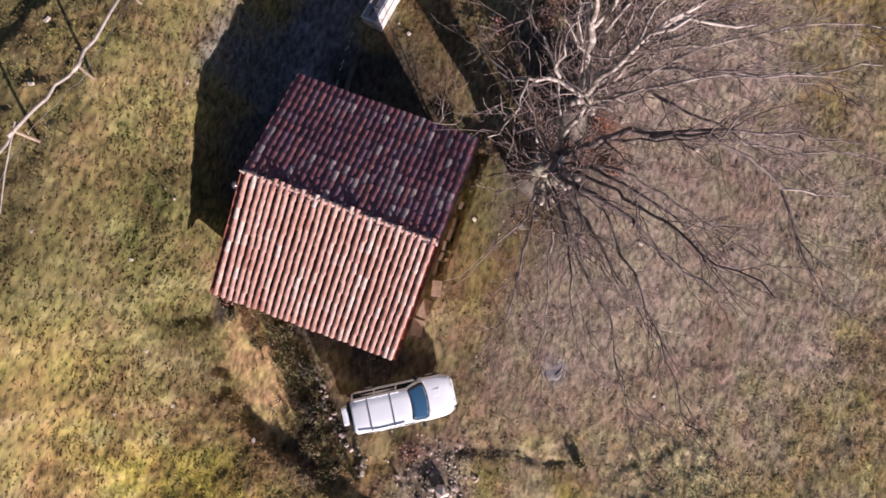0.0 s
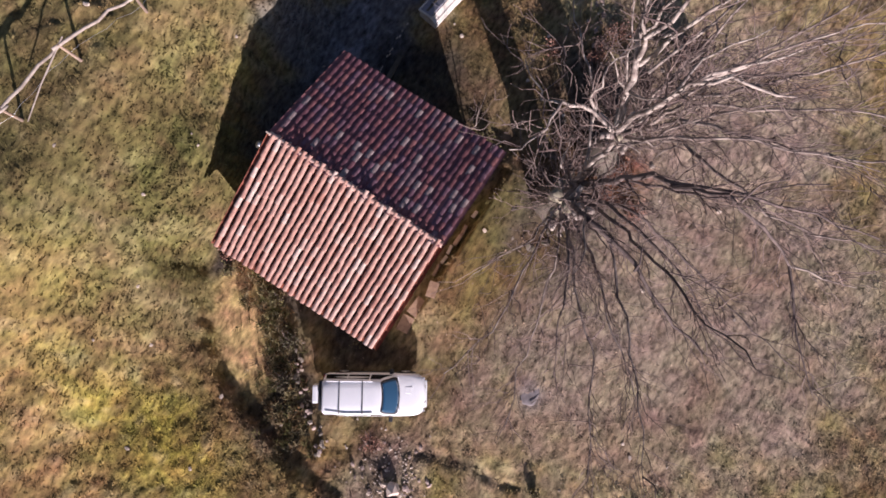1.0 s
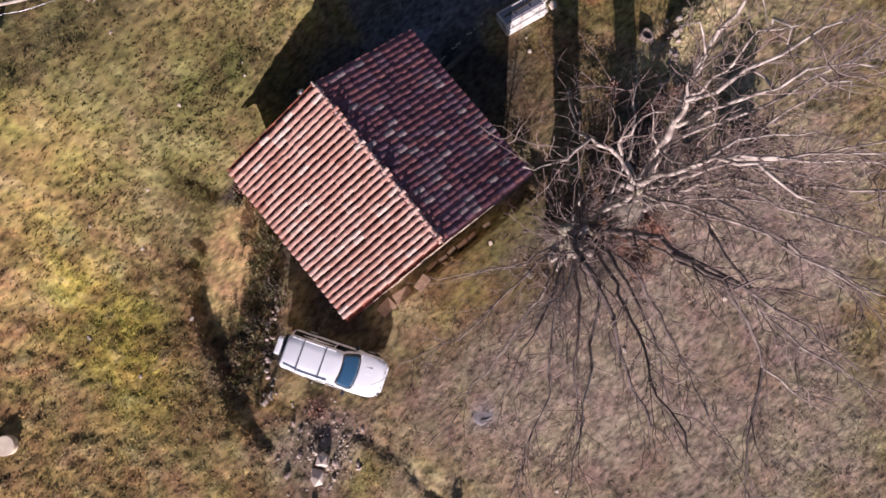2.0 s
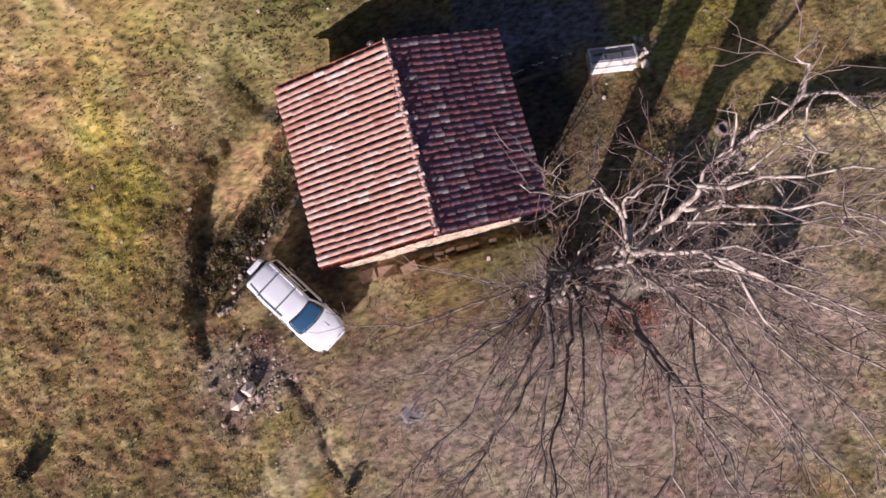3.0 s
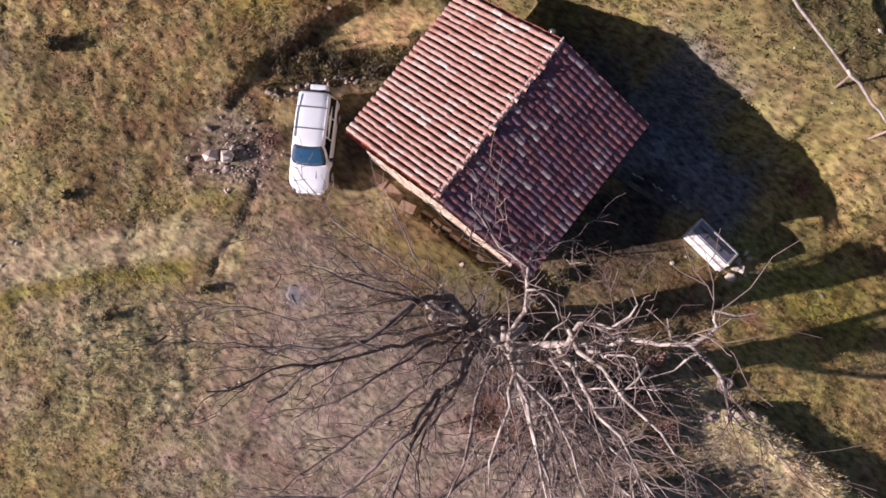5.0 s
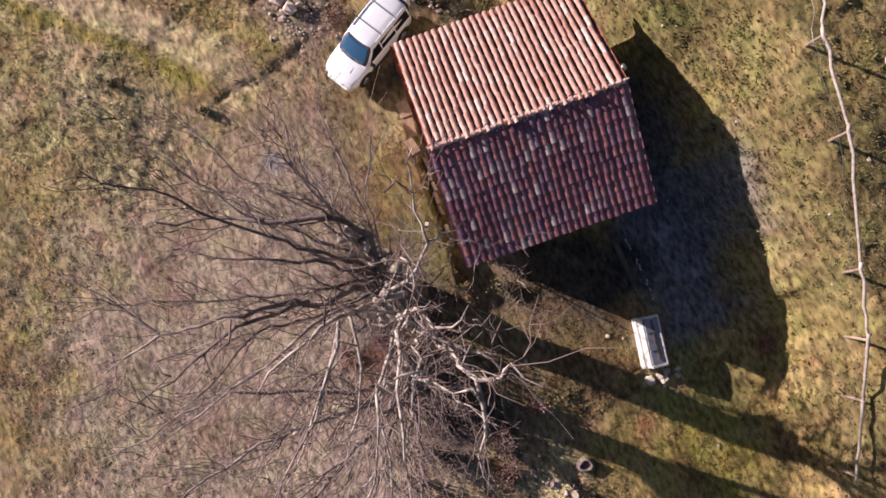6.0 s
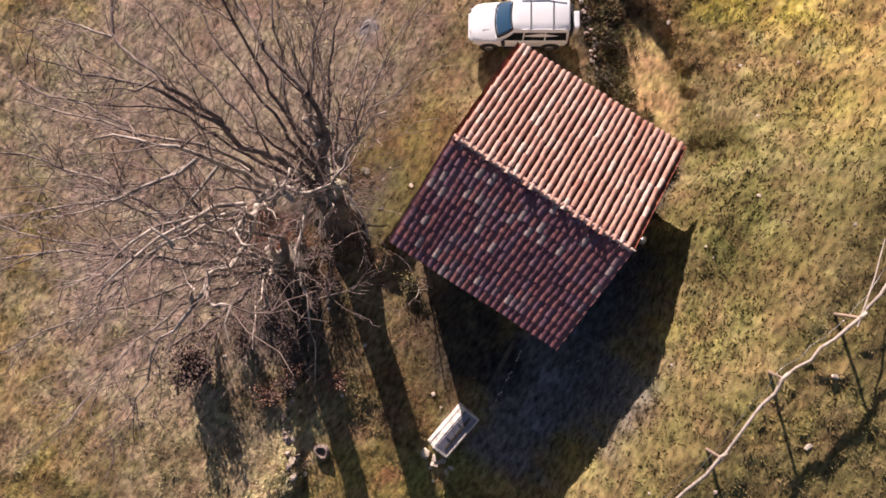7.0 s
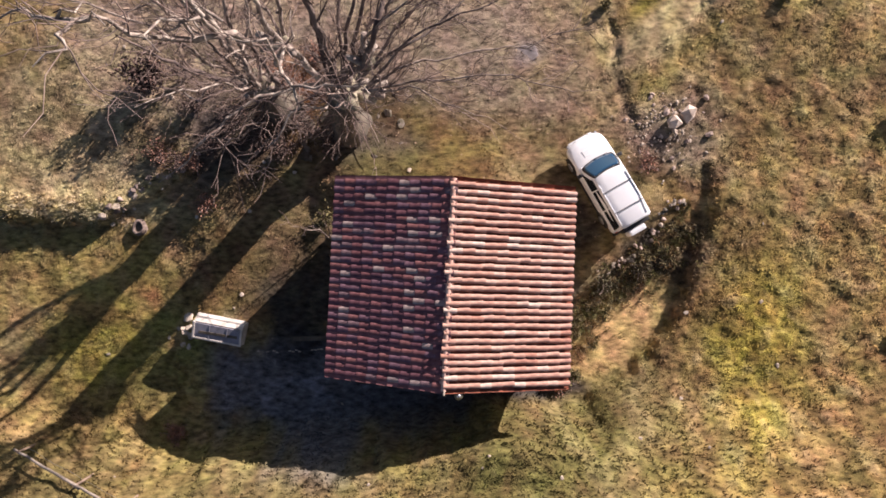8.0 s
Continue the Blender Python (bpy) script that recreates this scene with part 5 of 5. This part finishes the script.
pile = thing("stone_pile", 2.3, 11.75, ground_z(2.3, 11.75), 0, "small pile of pale broken stones beside the hutch", "stones")
for _ in range(9):
    stone_at("stone", pile, 1.2 + rk.gauss(0, 0.55), 11.7 + rk.gauss(0, 0.25), rk.uniform(0.12, 0.4), M_PALE, 0.6, -0.02, 2)
roots = thing("root_stones", 9.6, 3.4, ground_z(9.6, 3.4), 0, "mossy stones piled round the tree feet", "stones")
for _ in range(46):
    stone_at("stone", roots, 10.2 + rk.gauss(0, 0.9), 6.0 + rk.gauss(0, 1.7), rk.uniform(0.15, 0.5), M_ROOTSTONE, 0.5, -0.04, 2)
for i in range(70):
    x, y = rk.uniform(-9, 22), rk.uniform(-16, 16)
    if -0.6 < x < 8 and -5 < y < 5:
        continue
    s = rk.uniform(0.08, 0.24)
    bm = lump(rk, s, 0.22, 0.6, 1)
    me = bpy.data.meshes.new("field_stone")
    bm.to_mesh(me)
    bm.free()
    me.materials.append(M_PALE)
    ob = tagged(new("field_stone", me), "pale loose stone lying in the grass", "stone", "field stones")
    ob.matrix_world = pose(x, y, ground_z(x, y) + s * 0.1, 0, 0, rk.uniform(0, 360))

scarp = thing("scarp_stones", 7.3, 13.9, ground_z(7.3, 13.9), 0, "tumbled stones of an old terrace edge", "stones")
SCARP_LINE = [(5.7, 15.6), (6.4, 14.8), (7.3, 13.8), (8.6, 12.0), (9.6, 10.2)]
for (x0, y0), (x1, y1) in zip(SCARP_LINE, SCARP_LINE[1:]):
    for i in range(14):
        f = rk.random()
        stone_at("stone", scarp, x0 + (x1 - x0) * f + rk.gauss(0, 0.16), y0 + (y1 - y0) * f + rk.gauss(0, 0.16), 0.10 + 0.28 * rk.random() ** 2, M_RUBBLE if rk.random() < 0.7 else M_PALE, 0.55, 0.0, 1)
stump = thing("stump", 5.4, 14.1, ground_z(5.4, 14.1), 0, "hollow brownish tree stump with a dark heart", "stump")
v, f = [], []
RIM = [(0.36, -0.1), (0.31, 0.12), (0.29, 0.26), (0.26, 0.28), (0.20, 0.26), (0.18, 0.10), (0.0, 0.06)]
for k, (rr, zz) in enumerate(RIM):
    for q in range(20):
        a = 2 * math.pi * q / 20
        wob = 1 + 0.10 * math.sin(3 * a + 1) + 0.06 * math.sin(7 * a)
        v.append(Vector((math.cos(a) * rr * wob * 1.15, math.sin(a) * rr * wob * 0.9, zz + 0.03 * math.sin(2 * a) * (zz > 0.2))))
for k in range(len(RIM) - 1):
    for q in range(20):
        f.append((k * 20 + q, k * 20 + (q + 1) % 20, (k + 1) * 20 + (q + 1) % 20, (k + 1) * 20 + q))
part("shell", mesh_of("shell", v, f, M_RUBBLE, True), M_RUBBLE, stump, "brownish weathered rim")
part("heart", rod(0.19, 0.17, 0.12, (0, 0, 0.08), sides=16), M_TRUNK, stump, "dark rotten heart")

# round cover in the meadow
cz = ground_z(2.4, -18.9)
disc = thing("round_cover", 2.4, -18.9, cz, 0, "pale round concrete cover lying in the meadow", "cover")
part("slab", rod(0.42, 0.42, 0.30, (0, 0, 0.05), sides=40, bevel=0.02), M_CONCRETE, disc)

# sheets and a ragged stone ledge at the foot of the sunlit gable
for x, y, sx, sy, rz, lab in ((7.72, -3.35, 0.55, 0.75, 6, "brown stone slab lying by the wall"), (7.80, -2.45, 0.6, 0.85, -5, "brown stone slab lying by the wall"), (7.92, -1.45, 0.42, 0.7, 14, "rusty sheet of metal lying by the wall")):
    ob = thing("slab" if "stone" in lab else "sheet", x, y, ground_z(x, y) + 0.02, rz, lab, "slab" if "stone" in lab else "sheet", "slabs by the gable")
    part("board", block((sx, sy, 0.07), (0, 0, 0.04), (rk.uniform(-3, 3), rk.uniform(-4, 4), 0), 0.02), M_RUST, ob)
ledge = thing("stone_ledge", 7.55, 1.0, ground_z(7.6, 1.0), 0, "low broken ledge of pale stones along the gable", "ledge")
y = -0.9
while y < 2.7:
    ln = rk.uniform(0.22, 0.6)
    if rk.random() < 0.85:
        ob = part("ledge_stone", block((rk.uniform(0.10, 0.2), ln, rk.uniform(0.3, 0.5)), bevel=0.035), M_STONE if rk.random() < 0.75 else M_RUST, ledge)
        ob.matrix_parent_inverse = ledge.matrix_world.inverted()
        x = 7.60 + 0.02 * y + rk.uniform(-0.04, 0.04)
        ob.matrix_world = pose(x, y + ln / 2, ground_z(x, y) + 0.1, rk.uniform(-6, 6), rk.uniform(-8, 8), rk.uniform(-8, 8))
    y += ln + rk.uniform(0.0, 0.1)


# ---- bushes ----
def bush(name, x, y, r, h, count, mat, label, seed, leaf=0.045):
    rr = random.Random(seed)
    zg = ground_z(x, y)
    ob = thing(name, x, y, zg, 0, label, "bush", "bushes")
    v, f = [], []
    lv, lf = [], []
    for _ in range(26):
        a = rr.uniform(0, 6.28)
        e = Vector((math.cos(a) * r * rr.uniform(0.3, 1), math.sin(a) * r * rr.uniform(0.3, 1), h * rr.uniform(0.5, 1)))
        m = e * 0.5 + Vector((rr.gauss(0, 0.06), rr.gauss(0, 0.06), 0.1 * h))
        tube([Vector((0, 0, -0.05)), m, e], [0.018, 0.012, 0.005], 4, v, f)
        for _ in range(count // 26):
            c = m.lerp(e, rr.uniform(-0.5, 1.1)) + Vector((rr.gauss(0, 0.1), rr.gauss(0, 0.1), rr.gauss(0, 0.08))) * (r / 0.6)
            d1 = Vector((rr.gauss(0, 1), rr.gauss(0, 1), rr.gauss(0, 1))).normalized()
            d2 = d1.orthogonal().normalized()
            s = leaf * rr.uniform(0.6, 1.4)
            k = len(lv)
            lv += [c - d1 * s, c + d2 * s * 0.5, c + d1 * s, c - d2 * s * 0.5]
            lf.append((k, k + 1, k + 2, k + 3))
    tagged(part("brush", mesh_of("brush", v, f, M_TWIG), M_TWIG, ob), kind="stuff")
    tagged(part("foliage", mesh_of("foliage", lv, lf, mat), mat, ob), kind="stuff")
    return ob


bush("bush", 12.0, 13.7, 1.15, 1.7, 1700, M_THICKET, "dark dry thicket at the terrace edge", 2, 0.08)
# dense dark brush; its near-black colour also carries the shade under the crowns
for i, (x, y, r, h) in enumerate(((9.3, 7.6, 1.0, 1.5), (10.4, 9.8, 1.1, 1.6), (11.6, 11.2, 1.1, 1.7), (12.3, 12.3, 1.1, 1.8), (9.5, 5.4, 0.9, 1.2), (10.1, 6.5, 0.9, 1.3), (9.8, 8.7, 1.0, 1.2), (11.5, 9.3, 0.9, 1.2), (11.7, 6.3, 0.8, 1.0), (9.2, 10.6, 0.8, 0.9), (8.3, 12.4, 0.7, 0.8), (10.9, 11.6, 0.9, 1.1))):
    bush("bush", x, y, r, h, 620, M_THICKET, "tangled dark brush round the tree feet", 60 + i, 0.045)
bush("bush", 12.0, -19.7, 0.6, 0.55, 800, M_DARKSHRUB, "dense dark evergreen shrub in the meadow", 3, 0.06)
bush("bush", -3.5, 11.6, 0.55, 0.75, 800, M_BUSH, "small russet dry bush in the shaded yard", 1)
for i, (x, y, r, h, m) in enumerate(((3.9, -6.7, 0.6, 0.5, M_DARKSHRUB), (4.6, -8.3, 0.6, 0.5, M_DARKSHRUB), (2.4, -5.5, 0.45, 0.45, M_SHRUB), (-0.6, -4.9, 0.55, 0.6, M_BUSH), (-0.2, -5.6, 0.4, 0.5, M_SHRUB), (6.3, -4.9, 0.5, 0.4, M_SHRUB), (20.0, -9.1, 0.3, 0.45, M_SHRUB), (16.4, -6.4, 0.25, 0.3, M_SHRUB), (17.1, -14.4, 0.3, 0.3, M_SHRUB), (6.2, 5.6, 0.6, 0.5, M_SHRUB), (12.4, 7.7, 0.9, 0.6, M_BUSH), (13.6, 6.4, 0.7, 0.4, M_BUSH), (8.4, 11.7, 0.6, 0.5, M_BUSH), (8.8, 13.2, 0.8, 0.5, M_BUSH), (6.6, 11.0, 0.7, 0.4, M_BUSH), (9.3, -8.4, 0.7, 0.35, M_BUSH))):
    bush("bush", x, y, r, h, 420, m, "low scrubby bush with dry stems" if m is M_SHRUB else "low russet bracken bush", 40 + i)


# ---- grass and fallen leaves ----
def in_house(x, y):
    return (x > -0.05) & (x < 7.5) & (y > -4.5) & (y < 4.4)


def scatter(n, seed, lo=(-15.5, -23.5), hi=(29.5, 27.5)):
    r = np.random.default_rng(seed)
    x, y = r.uniform(lo[0], hi[0], n), r.uniform(lo[1], hi[1], n)
    return r, x, y


def loose_mesh(name, tri, mat, colour=None):
    """One mesh of separate triangles, n x 3 x 3."""
    n = len(tri)
    me = bpy.data.meshes.new(name)
    me.vertices.add(n * 3)
    me.vertices.foreach_set("co", tri.reshape(-1))
    me.loops.add(n * 3)
    me.loops.foreach_set("vertex_index", np.arange(n * 3))
    me.polygons.add(n)
    me.polygons.foreach_set("loop_start", np.arange(0, n * 3, 3))
    me.update(calc_edges=True)
    if colour is not None:
        a = me.color_attributes.new("cover", "FLOAT_COLOR", "POINT")
        a.data.foreach_set("color", np.concatenate([np.repeat(colour, 3, 0), np.ones((n * 3, 1))], 1).ravel())
    me.materials.append(mat)
    return me


def grass(count, seed, blades, tall, wide):
    r, x, y = scatter(count, seed)
    dens = 0.4 + 0.6 * smooth01(0.35, 0.6, fbm(x + 11, y + 3, 1.3)) + 0.5 * blob(x, y, -3.0, -2.0, 1.8, 4.5, 0, 0.5)
    bare = np.maximum.reduce([blob(x, y, 1.7, -7.2, 2.7, 1.05, -41, 0.35), blob(x, y, 8.8, -3.4, 1.0, 1.6, 0, 0.5) * 0.7, blob(x, y, 8.0, -6.8, 2.2, 1.0, 32, 0.2)])
    litter = blob(x, y, 15.5, 2.5, 8.5, 8.0, 20, 0.5)
    v = track(x, y)
    worn = np.exp(-(v / 1.1) ** 4) * smooth01(12.6, 14.5, x)
    keep = (~in_house(x, y)) & (r.random(count) < dens * (1 - bare) * (1 - 0.82 * litter) * (1 - 0.85 * worn))
    x, y = x[keep], y[keep]
    n = len(x)
    z = height(x, y)
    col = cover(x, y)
    size = (0.5 + 1.0 * fbm(x, y, 2.4)) * r.uniform(0.6, 1.4, n)
    tris, cols = [], []
    for _ in range(blades):
        a = r.uniform(0, 6.283, n)
        lean = r.uniform(1.2, 2.6, n) * tall * size
        bx, by = x + r.normal(0, 0.05, n), y + r.normal(0, 0.05, n)
        ha = a + r.uniform(1.0, 2.1, n)
        w = wide * r.uniform(0.6, 1.4, n)
        hgt = tall * size * r.uniform(0.2, 0.7, n)
        p0 = np.stack([bx - np.cos(ha) * w, by - np.sin(ha) * w, z - 0.02], -1)
        p1 = np.stack([bx + np.cos(ha) * w, by + np.sin(ha) * w, z - 0.02], -1)
        p2 = np.stack([bx + np.cos(a) * lean, by + np.sin(a) * lean, z + hgt], -1)
        tris.append(np.stack([p0, p1, p2], 1))
        cols.append(col * r.uniform(0.88, 1.12, (n, 1)))
    return np.concatenate(tris), np.concatenate(cols)


t1, c1 = grass(150000, 101, 4, 0.06, 0.034)
tagged(new("meadow_grass", loose_mesh("meadow_grass", t1, M_GRASS, c1)), "short dry meadow grass in tufts", "grass", kind="stuff")
t2, c2 = grass(5000, 102, 9, 0.085, 0.034)
tagged(new("tall_grass", loose_mesh("tall_grass", t2, M_GRASS, np.clip(c2 * 1.15, 0, 1))), "taller bleached grass tussocks", "grass", kind="stuff")


def weeds(count, seed, line, spread, tall, colours):
    """Rank tufts strewn along a line on the plan."""
    r = np.random.default_rng(seed)
    p = np.array(line)
    k = r.integers(0, len(p) - 1, count)
    f = r.random((count, 1))
    c = p[k] * (1 - f) + p[k + 1] * f + r.normal(0, spread, (count, 2))
    hue = np.array(colours)[r.integers(0, len(colours), count)] * r.uniform(0.7, 1.25, (count, 1))
    tris, cols = [], []
    size = r.uniform(0.5, 1.3, count)
    z = height(c[:, 0], c[:, 1])
    for _ in range(14):
        a = r.uniform(0, 6.283, count)
        lean, hgt, w = r.uniform(0.3, 1.0, count) * tall * size, r.uniform(0.3, 1.0, count) * tall * size, 0.018
        b = c + r.normal(0, 0.07, (count, 2))
        ha = a + 1.57
        p0 = np.stack([b[:, 0] - np.cos(ha) * w, b[:, 1] - np.sin(ha) * w, z - 0.02], -1)
        p1 = np.stack([b[:, 0] + np.cos(ha) * w, b[:, 1] + np.sin(ha) * w, z - 0.02], -1)
        p2 = np.stack([b[:, 0] + np.cos(a) * lean, b[:, 1] + np.sin(a) * lean, z + hgt], -1)
        tris.append(np.stack([p0, p1, p2], 1))
        cols.append(hue)
    return np.concatenate(tris), np.concatenate(cols)


t3, c3 = weeds(420, 201, [(0.6, -4.9), (2.2, -5.8), (3.8, -7.4), (4.8, -8.9), (6.6, -10.2)], 0.5, 0.34, [(0.34, 0.27, 0.15), (0.13, 0.12, 0.045), (0.07, 0.06, 0.04), (0.20, 0.12, 0.06)])
tagged(new("weeds", loose_mesh("weeds", t3, M_GRASS, c3)), "rank weeds and dry stalks behind the house", "weeds", kind="stuff")
t4, c4 = weeds(360, 202, [(5.95, 14.4), (6.2, 16.8), (6.2, 20.0), (6.6, 23.5)], 0.26, 0.17, [(0.60, 0.50, 0.33), (0.52, 0.42, 0.25), (0.40, 0.31, 0.15)])
tagged(new("bank_grass", loose_mesh("bank_grass", t4, M_GRASS, c4)), "pale bleached grass hanging over the terrace lip", "grass", kind="stuff")

t5, c5 = weeds(600, 203, [(19.2, -10.0), (20.6, -7.6), (20.4, -4.6), (22.8, -8.8)], 1.1, 0.11, [(0.56, 0.52, 0.38), (0.48, 0.46, 0.28), (0.40, 0.38, 0.18), (0.52, 0.45, 0.28)])
tagged(new("field_tussocks", loose_mesh("field_tussocks", t5, M_GRASS, c5)), "pale grey-green grass tussocks beyond the track", "grass", kind="stuff")

r, x, y = scatter(9000, 103, (3.0, -10.0), (27.0, 18.0))
w = np.maximum(blob(x, y, 13.5, 2.5, 8.5, 7.5, 20, 0.5) * smooth01(9.0, 11.5, x), 0.05)
keep = (~in_house(x, y)) & (r.random(len(x)) < w)
x, y = x[keep], y[keep]
n = len(x)
z = height(x, y) + r.uniform(0.005, 0.05, n)
a = r.uniform(0, 6.283, n)
s = r.uniform(0.03, 0.07, n)
u = np.stack([np.cos(a) * s, np.sin(a) * s, r.normal(0, 0.4, n) * s], -1)
v = np.stack([-np.sin(a) * s * 0.7, np.cos(a) * s * 0.7, r.normal(0, 0.4, n) * s], -1)
c = np.stack([x, y, z], -1)
tagged(new("fallen_leaves", loose_mesh("fallen_leaves", np.stack([c - u, c + v, c + u], 1), M_LEAF)), "brown fallen leaves under the trees", "leaves", kind="stuff")
